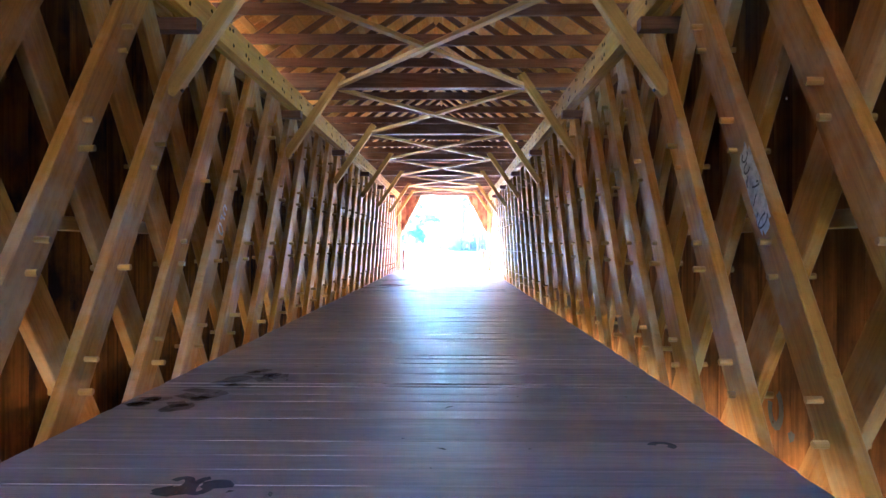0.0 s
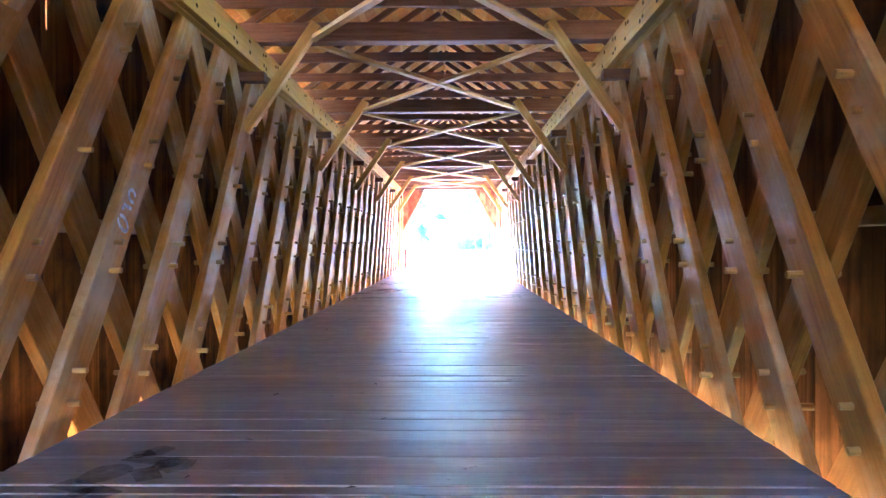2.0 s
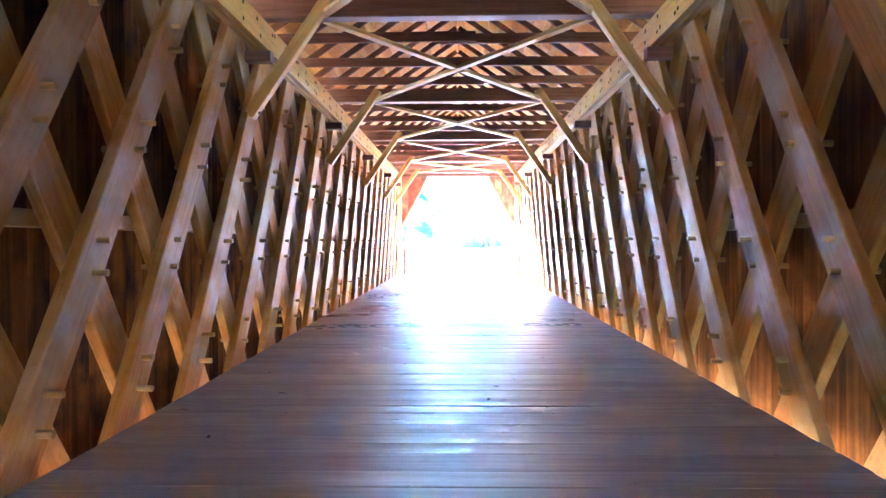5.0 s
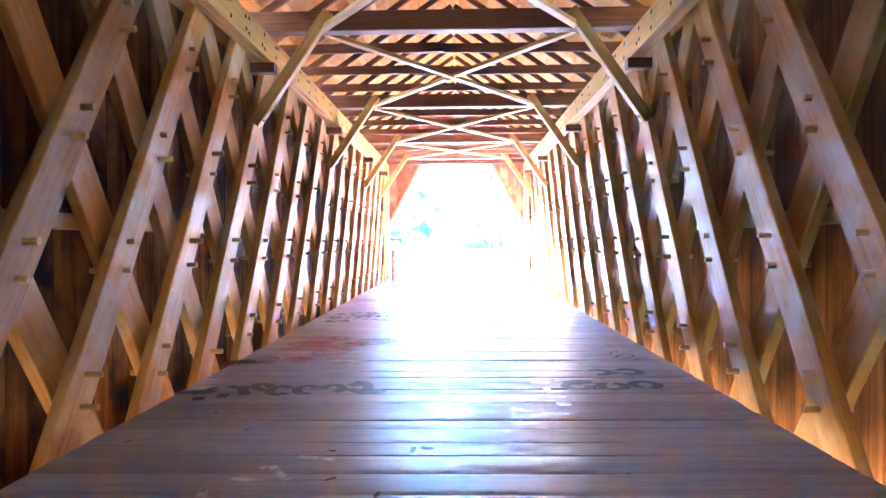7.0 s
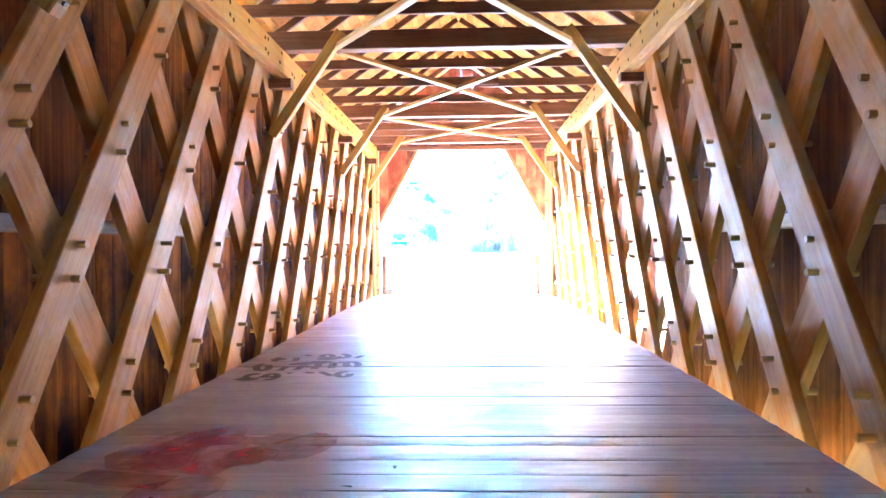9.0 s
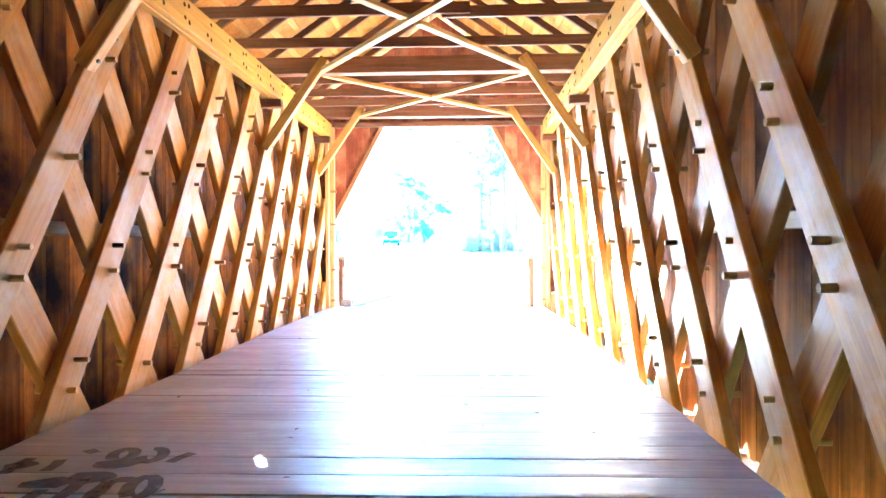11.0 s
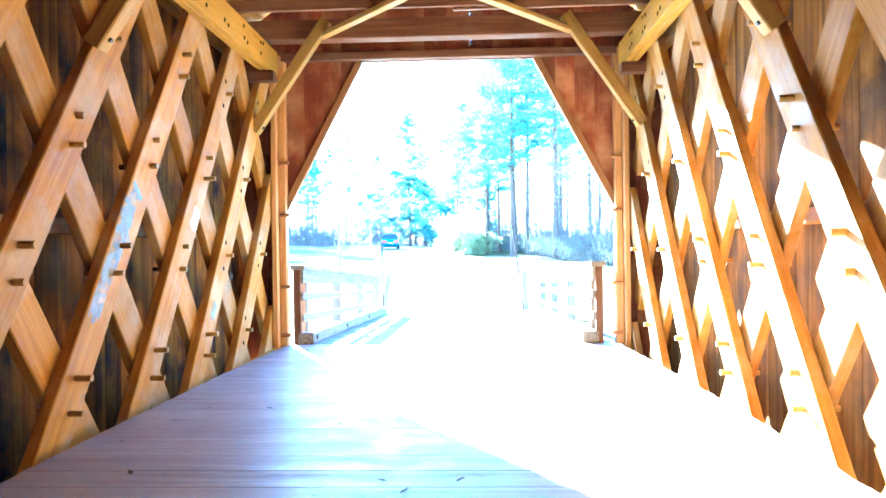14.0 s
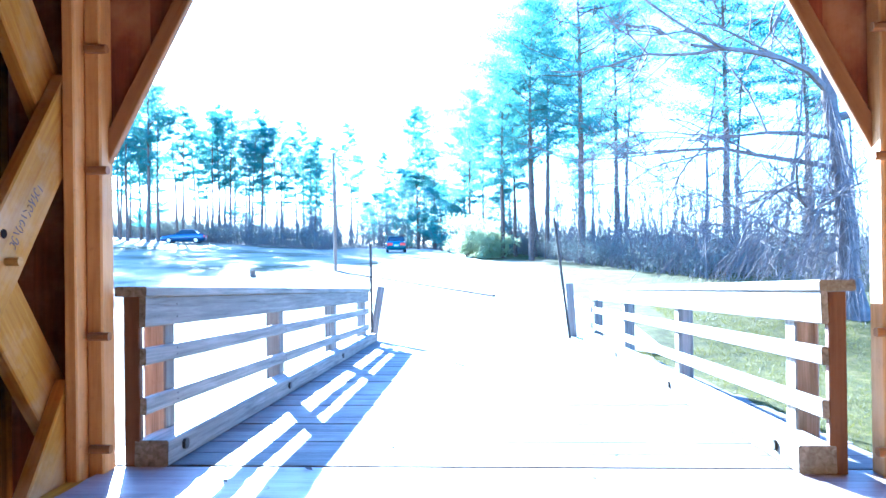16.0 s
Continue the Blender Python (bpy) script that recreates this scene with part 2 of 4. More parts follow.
def ground_material():
    m, nt, b = start_material("dry_winter_grass")
    tc = nt.nodes.new("ShaderNodeTexCoord")
    big = node(nt, "ShaderNodeTexNoise", Scale=0.11, Detail=6.0, Roughness=0.6)
    mid = node(nt, "ShaderNodeTexNoise", Scale=2.3, Detail=8.0, Roughness=0.7)
    fine = node(nt, "ShaderNodeTexNoise", Scale=30.0, Detail=5.0, Roughness=0.7)
    for n in (big, mid, fine):
        nt.links.new(tc.outputs["Object"], n.inputs["Vector"])
    grass = ramp(nt, mid.outputs[0], [(0.3, (0.024, 0.026, 0.007)), (0.5, (0.055, 0.052, 0.012)), (0.7, (0.12, 0.1, 0.035))])
    dirt = ramp(nt, fine.outputs[0], [(0.3, (0.2, 0.155, 0.1)), (0.7, (0.4, 0.33, 0.24))])
    # sward to the east of the road, sandy soil to the west
    sep, grad, summed = nt.nodes.new("ShaderNodeSeparateXYZ"), nt.nodes.new("ShaderNodeMapRange"), nt.nodes.new("ShaderNodeMath")
    nt.links.new(tc.outputs["Object"], sep.inputs[0])
    for i, value in ((1, -6.0), (2, 6.0), (3, 0.08), (4, -0.2)):
        grad.inputs[i].default_value = value
    nt.links.new(sep.outputs[0], grad.inputs[0])
    nt.links.new(grad.outputs[0], summed.inputs[0])
    nt.links.new(big.outputs[0], summed.inputs[1])
    k = ramp(nt, summed.outputs[0], [(0.44, (0, 0, 0)), (0.6, (1, 1, 1))])
    # the added hillside, out of view, is straw-coloured to throw warm light forward
    back = nt.nodes.new("ShaderNodeMapRange")
    for i, value in ((1, -17.0), (2, -22.0), (3, 0.0), (4, 0.85)):
        back.inputs[i].default_value = value
    nt.links.new(sep.outputs[1], back.inputs[0])
    # the banks under the bridge, out of view, are warm yellow to bounce light up
    deep = nt.nodes.new("ShaderNodeMapRange")
    for i, value in ((1, -1.4), (2, -2.4), (3, 0.0), (4, 0.9)):
        deep.inputs[i].default_value = value
    nt.links.new(sep.outputs[2], deep.inputs[0])
    warm_bank = ramp(nt, mid.outputs[0], [(0.3, (0.17, 0.11, 0.02)), (0.7, (0.31, 0.215, 0.04))])
    straw = ramp(nt, mid.outputs[0], [(0.3, (0.1, 0.067, 0.015)), (0.7, (0.185, 0.132, 0.034))])
    nt.links.new(mixed(nt, deep.outputs[0], mixed(nt, back.outputs[0], mixed(nt, k, grass, dirt), straw), warm_bank), b.inputs["Base Color"])
    b.inputs["Roughness"].default_value = 0.95
    b.inputs["Specular IOR Level"].default_value = 0.1
    bp = nt.nodes.new("ShaderNodeBump")
    bp.inputs["Strength"].default_value, bp.inputs["Distance"].default_value = 0.5, 0.05
    nt.links.new(fine.outputs[0], bp.inputs["Height"])
    nt.links.new(bp.outputs[0], b.inputs["Normal"])
    return m


xs = spaced([(-1500, -200, 260), (-200, -60, 14), (-60, -12, 3), (-12, 12, 0.6), (12, 50, 2.5), (50, 200, 15), (200, 1500, 260)])
ys = spaced([(-1500, -150, 270), (-150, -20, 13), (-20, 24, 1.6), (24, 60, 0.7), (60, 130, 2.5), (130, 300, 17), (300, 2500, 275)])
gv = [(x, y, ground_height(x, y)) for y in ys for x in xs]
nx = len(xs)
gf = [(j * nx + i, j * nx + i + 1, (j + 1) * nx + i + 1, (j + 1) * nx + i) for j in range(len(ys) - 1) for i in range(nx - 1)]
ground = new("ground", mesh_of("ground", gv, gf, ground_material(), True))
tagged(ground, "dry straw-coloured winter grass and bare sandy soil", "ground", kind="structure")

M_ROAD = plain("pale_gravel", (0.36, 0.33, 0.285), 0.9, vary=0.3, scale=40, bump=0.4, specular=0.15)
M_ASPHALT = plain("worn_asphalt", (0.16, 0.16, 0.17), 0.85, vary=0.25, scale=25, bump=0.3, specular=0.2)


def ribbon(name, line, half, mat, lift, label):
    """A road of the given half-width along the line of (x, y), laid on the ground."""
    verts, faces = [], []
    for i, (x, y) in enumerate(line):
        a, b = Vector(line[max(i - 1, 0)]), Vector(line[min(i + 1, len(line) - 1)])
        d = (b - a).normalized()
        for s in (-1, -0.5, 0, 0.5, 1):
            px, py = x - d.y * -s * half, y + d.x * -s * half
            verts.append((px, py, ground_height(px, py) + lift))
        if i:
            k = 5 * i
            faces += [(k - 5 + j, k - 4 + j, k + 1 + j, k + j) for j in range(4)]
    ob = new(name, mesh_of(name, verts, faces, mat, True))
    return tagged(ob, label, "road", kind="structure")


road_line = [(0 - 0.0016 * (y - 42) ** 2 - 0.06 * (y - 42), y) for y in spaced([(40.3, 100, 1.2)])]
ribbon("road", road_line, 3.3, M_ROAD, 0.03, "pale gravel road running on from the bridge")
high_line = [(-70 + 0.52 * s, 86 + 0.55 * s - 0.001 * s * s) for s in spaced([(0, 120, 3)])]
ribbon("road_upper", high_line, 3.4, M_ASPHALT, 0.06, "grey asphalt road beyond the grass bank")

# ---- deck ----
WIDE_SEAMS = (4.3, 9.1, 17.33, 24.56, 26.52, 28.55, 31.6)      # where the deck planks have drawn apart


def cupped_plank(length, w, h, cup, mat):
    """A plank whose top has dried hollow (cup above 0) or crowned (below 0)."""
    key = (length, w, cup, mat.name)
    if key not in mesh_cache:
        a, b = w / 2, h / 2
        top = []
        for i in range(9):
            u = 1 - i / 4
            dip = cup * (1 - u * u) if cup > 0 else -cup * u * u
            top.append((u * a, b - dip - (0.0025 if i in (0, 8) else 0)))
        me = prism([(-a, -b), (a, -b)] + top, length, "plank")
        me.materials.append(mat)
        mesh_cache[key] = me
    return mesh_cache[key]


deck = thing("floor", "grey worn wooden deck planks laid across the bridge", "floor", kind="structure")
rng = random.Random(4)
y = Y_BACK
while y < Y_FRONT - 0.02:
    w = min(rng.choice((0.19, 0.235, 0.24, 0.285, 0.29, 0.3)), Y_FRONT - y)
    gap = rng.choice((0.001, 0.001, 0.0015, 0.002, 0.002, 0.003, 0.004, 0.009))
    for wide in WIDE_SEAMS:
        if y + 0.08 < wide <= y + w + 0.08:
            w, gap = wide - y, 0.03
    tilt, lift = rng.uniform(-0.0012, 0.0012), rng.uniform(-0.002, 0.001)
    z = floor_z(y + w / 2) - 0.035 + lift
    cup = rng.choice((-0.0034, -0.0022, -0.001, 0.001, 0.002, 0.003, 0.0042, 0.0052))
    put("plank", cupped_plank(2 * DECK_HALF + 0.005, round(w - gap, 3), 0.07, cup, M_DECK),
        along((-DECK_HALF - rng.uniform(0, 0.01), y + w / 2, z - tilt), (DECK_HALF, y + w / 2, z + tilt), (0, 1, rng.gauss(0, 0.009))), deck)
    y += w
for x in (-1.9, -0.95, 0, 0.95, 1.9):
    bar("stringer", (x, Y_BACK, -0.275), (x, Y_FRONT, -0.275), 0.12, 0.22, M_TIE, deck)
for k in range(41):
    yb = Y_BACK + 0.4 + k * PANEL
    if yb < Y_FRONT:
        bar("floor_beam", (-2.9, yb, -0.52), (2.9, yb, -0.52), 0.15, 0.26, M_TIE, deck, (0, 1, 0))

# ---- lattice trusses ----
PLANK_W, PLANK_T = 0.30, 0.085
peg_meshes = []
for r, length in ((0.022, 0.3), (0.02, 0.29), (0.024, 0.31)):
    sec = [(r * math.cos(a), r * math.sin(a)) for a in [math.pi / 5 * i + 0.2 for i in range(10)]]
    me = prism(sec, length, "peg")
    me.materials.append(M_PEG)
    peg_meshes.append(me)


hole_mesh = prism([(0.024 * math.cos(a), 0.024 * math.sin(a)) for a in [math.pi / 5 * i for i in range(10)]], 0.01, "peg_hole")
hole_mesh.materials.append(M_HOLE)


def truss(side, label):
    """One lattice truss; side is -1 or 1 along x."""
    rng = random.Random(11 + side)
    t = thing("lattice_truss", label, "truss", "lattice trusses")
    low, high = -0.42, CHORD_HIGH
    for layer, lean in ((0, 1), (1, -1)):
        xc = side * (FACE + PLANK_T / 2 + layer * (PLANK_T + 0.003))
        k = -20
        while True:
            y0 = CROSS_Y + k * PANEL            # where the plank passes the height CROSS_Z
            y0 += float(np.interp(y0, *zip(*UNEVEN[side])))
            k += 1
            ya = y0 + lean * (low - CROSS_Z) * PANEL / 2 / RISE
            yb = y0 + lean * (high - CROSS_Z) * PANEL / 2 / RISE
            if min(ya, yb) > Y_FRONT - 0.3:
                break
            za, zb = low, high
            # planks that would pass the end posts are cut off there
            for end, sign in ((Y_BACK + 0.06, 1), (Y_FRONT - 0.06, -1)):
                if (ya - end) * sign < 0 and (yb - end) * sign > 0:
                    f = (end - ya) / (yb - ya)
                    ya, za = end, za + f * (zb - za)
                elif (yb - end) * sign < 0 and (ya - end) * sign > 0:
                    f = (end - yb) / (ya - yb)
                    yb, zb = end, zb + f * (za - zb)
            if (ya < Y_BACK + 0.05 and yb < Y_BACK + 0.05) or (ya > Y_FRONT - 0.05 and yb > Y_FRONT - 0.05) or zb - za < 0.5:
                continue
            j = rng.uniform(-0.012, 0.012)
            plank = bar("lattice_plank", (xc, ya + j, za), (xc, yb + j, zb), PLANK_T, PLANK_W, M_LATTICE, t, (1, 0, 0), worn=0.008)
            if layer == 0:
                for row in range(-1, 3):
                    zr = CROSS_Z + row * RISE
                    if not za + 0.15 < zr < zb - 0.15:
                        continue
                    if y0 + row * PANEL / 2 > Y_FRONT - 2.3:
                        for up in (-1, 1):
                            yr, z = y0 + j + row * PANEL / 2 + up * 0.04 - 0.03, zr + up * 0.135
                            put("peg_hole", hole_mesh, along((side * (FACE - 0.002), yr, z), (side * 4, yr, z)), plank, "dark empty peg hole")
                        put("peg", peg_meshes[0], along((side * (FACE - 0.07), y0 + j + row * PANEL / 2 + 0.03, zr), (side * 4, y0 + j + row * PANEL / 2 + 0.03, zr)), plank)
                        continue
                    for up in (-1, 1):
                        if rng.random() < 0.04:
                            continue
                        yr = y0 + j + row * PANEL / 2 + up * 0.035 + rng.uniform(-0.012, 0.012)
                        z = zr + up * 0.105 + rng.uniform(-0.01, 0.01)
                        out = rng.choice((0.055, 0.07, 0.085, 0.095, 0.11) if side < 0 else (0.045, 0.06, 0.07, 0.08, 0.09))
                        put("peg", rng.choice(peg_meshes), along((side * (FACE - out), yr, z), (side * (FACE + 1), yr, z + rng.uniform(-0.03, 0.03))), plank)
    # chords: two layers of long timbers inside; outside only an added light stop
    joints = [Y_BACK + 0.05, -3.2, 4.9, 12.4, 20.3, 26.2, Y_FRONT - 0.42]
    for a, b in zip(joints, joints[1:]):
        for x, shift in ((FACE - 0.045, 0.0), (FACE - 0.13, 0.6)):
            a2, b2 = a + (shift if a > Y_BACK + 1 else 0), b + (shift if b < Y_FRONT - 1 else 0)
            bar("top_chord", (side * x, a2 + 0.003, (CHORD_LOW + CHORD_HIGH) / 2), (side * x, b2 - 0.003, (CHORD_LOW + CHORD_HIGH) / 2), 0.08, CHORD_HIGH - CHORD_LOW, M_CHORD, t)
    # the west chord sits higher to cut the light from below
    zc = -0.24 if side < 0 else -0.46
    bar("bottom_chord", (side * (FACE - 0.067), Y_BACK + 0.05, zc), (side * (FACE - 0.067), Y_FRONT - 0.2, zc), 0.12, 0.28, M_CHORD, t)
    # an unseen timber added at the west wall's foot blocks light from below
    if side < 0:
        bar("bottom_chord", (side * 2.545, Y_BACK + 0.05, -0.42), (side * 2.545, Y_FRONT - 0.2, -0.42), 0.13, 0.26, M_CHORD, t)
    # trunnel ends in groups on the chord's face
    r = 0.024
    sec = [(r * math.cos(a), r * math.sin(a)) for a in [math.pi / 3 * i for i in range(6)]]
    me = prism(sec, 0.05, "trunnel")
    me.materials.append(M_HOLE)
    k = -26
    while CROSS_Y + k * PANEL / 2 < Y_FRONT - 0.9:
        yc = CROSS_Y + k * PANEL / 2
        k += 1
        if yc < Y_BACK + 0.5:
            continue
        for dy, dz in ((-0.055, 0.07), (0.05, 0.085), (-0.045, -0.055), (0.06, -0.075)):
            if rng.random() < 0.3:
                continue
            put("trunnel", me, along((side * (FACE - 0.1735), yc + dy + rng.uniform(-0.01, 0.01), 3.51 + dz), (side * 3, yc + dy, 3.51 + dz)), t)
    return t


truss(-1, "brown timber lattice truss with round wooden pegs at the crossings")
truss(1, "brown timber lattice truss with round wooden pegs at the crossings")


# ---- siding ----
# side, y, height, width and height of knot holes in the siding
KNOT_HOLES = [(-1, 26.58, 1.92, 0.105, 0.09), (1, 3.4, 2.27, 0.03, 0.03), (-1, 20.3, 2.8, 0.03, 0.03), (-1, 5.9, 2.95, 0.025, 0.42)]


def siding(side, name):
    rng = random.Random(21 + side)
    # the right wall's boards are a lighter tone than the left wall's
    mat = M_SIDING if side < 0 else M_SIDING_RIGHT
    w = thing(name, "dark brown vertical board siding outside the lattice", "wall", kind="structure")
    y = Y_BACK
    while y < Y_FRONT - 0.05:
        b = min(rng.choice((0.24, 0.27, 0.29, 0.31)), Y_FRONT - y)
        x = side * (SIDE_X + 0.013 + rng.uniform(0, 0.006))
        # west boards reach lower to keep out light from below
        lo, hi = (-0.5 if side < 0 else -0.4) + rng.uniform(-0.02, 0.02), 3.72
        holes = [q for q in KNOT_HOLES if q[0] == side and y <= q[1] < y + b]
        if holes:
            # a board with a knot hole right through it
            _, hy, hz, hw, hh = holes[0]
            hy = min(max(hy, y + hw / 2 + 0.02), y + b - hw / 2 - 0.02)
            loops = [[(y, lo), (y + b, lo), (y + b, hi), (y, hi)], [(hy + hw / 2 * math.cos(a), hz + hh / 2 * math.sin(a)) for a in [math.pi * (1.25 + 0.5 * i) for i in range(4)]]]
            verts = [(dx, q[0] - y, q[1]) for dx in (-0.013, 0.013) for lp in loops for q in lp]
            faces = []
            for i in range(4):
                n = (i + 1) % 4
                faces += [(i, n, 4 + n, 4 + i), (8 + i, 12 + i, 12 + n, 8 + n), (i, 8 + i, 8 + n, n), (4 + i, 4 + n, 12 + n, 12 + i)]
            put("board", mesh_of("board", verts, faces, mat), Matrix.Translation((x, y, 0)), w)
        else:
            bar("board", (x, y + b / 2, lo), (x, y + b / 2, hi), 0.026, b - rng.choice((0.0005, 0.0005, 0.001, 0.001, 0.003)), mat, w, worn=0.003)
        y += b
    # the lowest, west only, is added out of sight to close the light slot
    for z, h in ((-0.43, 0.12), (1.36, 0.11), (3.64, 0.11)):
        if z < 0 < side:
            continue
        bar("nailer", (side * (SIDE_X - 0.075), Y_BACK, z), (side * (SIDE_X - 0.075), Y_FRONT, z), 0.146, h, M_LATTICE, w)
    return w


siding(-1, "wall_left")
siding(1, "wall_right")

# ---- tie beams, knee braces, sway bracing ----
for i, ty in enumerate(ties):
    beam = thing("tie_beam", "dark brown squared tie beam resting on the chords", "beam", "tie beams", at=(0, ty, 0))
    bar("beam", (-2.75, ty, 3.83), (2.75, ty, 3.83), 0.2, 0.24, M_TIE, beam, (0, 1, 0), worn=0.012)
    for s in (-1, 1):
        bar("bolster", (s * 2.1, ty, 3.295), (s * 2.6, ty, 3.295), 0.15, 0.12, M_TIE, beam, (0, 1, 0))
        by = ty - 0.17
        brace = thing("knee_brace", "pale brown diagonal knee brace bolted under a tie beam", "brace", "knee braces", at=(s * 2.26, by, 2.64))
        foot, head = Vector((s * 2.31, by, 2.60)), Vector((s * 1.42, by, 3.90))
        bar("timber", foot, head, 0.13, 0.13, M_BRACE, brace, (0, 1, 0), worn=0.01)
        b = foot.lerp(head, 0.06)
        nrm = Vector((-s * 1.3, 0, -0.89)).normalized()
        put("bolt", bar_mesh(0.02, 0.03, 0.03, M_IRON, 0.008), along(b + nrm * 0.062, b + nrm * 0.2, (0, 1, 0)), brace, "dark iron bolt head")
joist_rng = random.Random(57)
for i, (a, b) in enumerate(zip(ties, ties[1:])):
    x = 1.5
    first = 1 if i % 2 else -1
    sway = thing("sway_brace", "long pale crossed sway braces between tie beams", "brace", "sway braces", at=(0, (a + b) / 2, 3.72))
    p, q = Vector((first * x, a + 0.1, 3.735)), Vector((-first * x, b - 0.1, 3.735))
    bar("long_arm", p, q, 0.1, 0.055, M_BRACE, sway, (1, 0, 0))
    p, q = Vector((-first * x, a + 0.1, 3.735)), Vector((first * x, b - 0.1, 3.735))
    bar("short_arm", p, p.lerp(q, 0.478), 0.1, 0.055, M_BRACE, sway, (1, 0, 0))
    bar("short_arm", p.lerp(q, 0.522), q, 0.1, 0.055, M_BRACE, sway, (1, 0, 0))
    for k in range(1, 4):
        yj = a + (b - a) * k / 4
        joist = thing("ceiling_joist", "thin dark ceiling joist lapped from two lengths", "joist", "ceiling joists", at=(0, yj, 3.835))
        lap = joist_rng.uniform(-0.5, 0.5)
        for s, shift in ((-1, -0.026), (1, 0.026)):
            dz = joist_rng.uniform(-0.02, 0.02)
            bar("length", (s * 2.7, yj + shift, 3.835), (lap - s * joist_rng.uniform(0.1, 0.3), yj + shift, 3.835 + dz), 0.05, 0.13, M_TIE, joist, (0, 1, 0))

# ---- roof ----
roof = thing("roof", "wooden shingle roof on rafters and pale laths", "roof", kind="structure")
roof_len = Vector((HALF_ROOF, 0, RIDGE - ROOF_LOW)).length
y = Y_BACK + 0.1
while y < Y_FRONT:
    for s in (-1, 1):
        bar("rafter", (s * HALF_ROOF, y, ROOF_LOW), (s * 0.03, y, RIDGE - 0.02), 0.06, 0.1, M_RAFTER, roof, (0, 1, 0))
    y += BAY / 5
for s in (-1, 1):
    up = Vector((s * (RIDGE - ROOF_LOW), 0, HALF_ROOF)).normalized()
    d = Vector((-s * HALF_ROOF, 0, RIDGE - ROOF_LOW)).normalized()
    base = Vector((s * HALF_ROOF, 0, ROOF_LOW))
    k = 0
    while k * 0.29 < roof_len - 0.06:
        c = base + d * (k * 0.29 + 0.06) + up * 0.085
        bar("lath", c + Vector((0, Y_BACK - 0.3, 0)), c + Vector((0, Y_FRONT + 0.3, 0)), 0.035, 0.1, M_LATH, roof, up)
        k += 1
    # shingle courses
    rng = random.Random(31 + s)
    verts, faces = [], []
    for k in range(int(roof_len / 0.21) + 2):
        y = Y_BACK - 0.3
        while y < Y_FRONT + 0.3:
            w = rng.uniform(0.1, 0.2)
            c0 = base + d * (k * 0.21 - 0.1) + up * (0.115 + rng.uniform(0, 0.004))
            c1 = c0 + d * min(0.3, roof_len - k * 0.21 + (0.2 if y > 13 or y < 4 or rng.random() > 0.05 else 0.11)) - up * 0.016
            n = len(verts)
            for c, th in ((c0, 0.014), (c1, 0.004)):
                for yy in (y, y + w - 0.004):
                    for t in (0, th):
                        q = c + up * t
                        verts.append((q.x, yy, q.z))
            faces += [(n, n + 2, n + 6, n + 4), (n + 1, n + 5, n + 7, n + 3), (n, n + 1, n + 3, n + 2), (n, n + 4, n + 5, n + 1), (n + 2, n + 3, n + 7, n + 6), (n + 4, n + 6, n + 7, n + 5)]
            y += w
    ob = put("shingle_course", mesh_of("shingles", verts, faces, M_SHINGLE), Matrix(), roof, "split wooden shingles")
    ob["kind"] = "stuff"


# ---- portals ----
def outline(x):
    """The lower edge of the portal boarding at x."""
    x = abs(x)
    return 3.62 if x <= 1.15 else 1.69 + (2.17 - x) / 1.02 * 1.93 if x < 2.17 else -0.3


def roof_line(x):
    return RIDGE - abs(x) / HALF_ROOF * (RIDGE - ROOF_LOW) + 0.06


def portal(yp, out, name):
    rng = random.Random(5)
    w = thing(name, "red-brown boarded portal with a slant-cornered opening", "wall", kind="structure")
    cuts = [-2.8, -2.62, -2.42, -2.17, -1.9, -1.65, -1.4, -1.15, -0.88, -0.6, -0.3, 0, 0.3, 0.6, 0.88, 1.15, 1.4, 1.65, 1.9, 2.17, 2.42, 2.62, 2.8]
    for a, b in zip(cuts, cuts[1:]):
        e = 0.0004
        la, lb = outline(a + 1e-6), outline(b - 1e-6)
        quad = [(a + e, la), (b - e, lb), (b - e, roof_line(b)), (a + e, roof_line(a))]
        y0, y1 = yp, yp + out * 0.026
        cz = (la + roof_line(a)) / 2
        verts = [(x - a, yy - yp, z - cz) for yy in (y0, y1) for x, z in quad]
        faces = [(0, 1, 2, 3), (7, 6, 5, 4)] + [(i, i + 4, (i + 1) % 4 + 4, (i + 1) % 4) for i in range(4)]
        put("board", mesh_of("board", verts, faces, M_RED), Matrix.Translation((a, yp + out * rng.uniform(0, 0.004), cz)), w)
    yi = yp - out * 0.07
    for s in (-1, 1):
        bar("post", (s * 2.174, yi, -0.3), (s * 2.174, yi, 3.7), 0.094, 0.13, M_POST, w, worn=0.01)
        bar("inner_post", (s * 2.257, yi - out * 0.05, -0.3), (s * 2.257, yi - out * 0.05, 3.35), 0.07, 0.22, M_POST, w, worn=0.008)
        bar("slant_trim", (s * 2.185, yp - out * 0.03, 1.66), (s * 1.145, yp - out * 0.03, 3.63), 0.05, 0.09, M_SLANT, w, (0, 1, 0))
        for z in (0.06, 0.69, 1.62, 2.3):
            put("peg", bar_mesh(0.12, 0.045, 0.045, M_SLANT, 0.012, "peg"), along((s * 2.075, yi - out * 0.085, z), (s * 3, yi - out * 0.085, z), (0, 1, 0)), w)
    bar("lintel", (-2.16, yp - out * 0.1, 3.67), (2.16, yp - out * 0.1, 3.67), 0.12, 0.1, M_TIE, w, (0, 1, 0))
    return w


portal(Y_FRONT, 1, "wall_front")
portal(Y_BACK, -1, "wall_back")

# ---- approach deck and railings ----
DROP = -0.049


def deck_z(y):
    return floor_z(Y_FRONT) + DROP * (y - Y_FRONT)


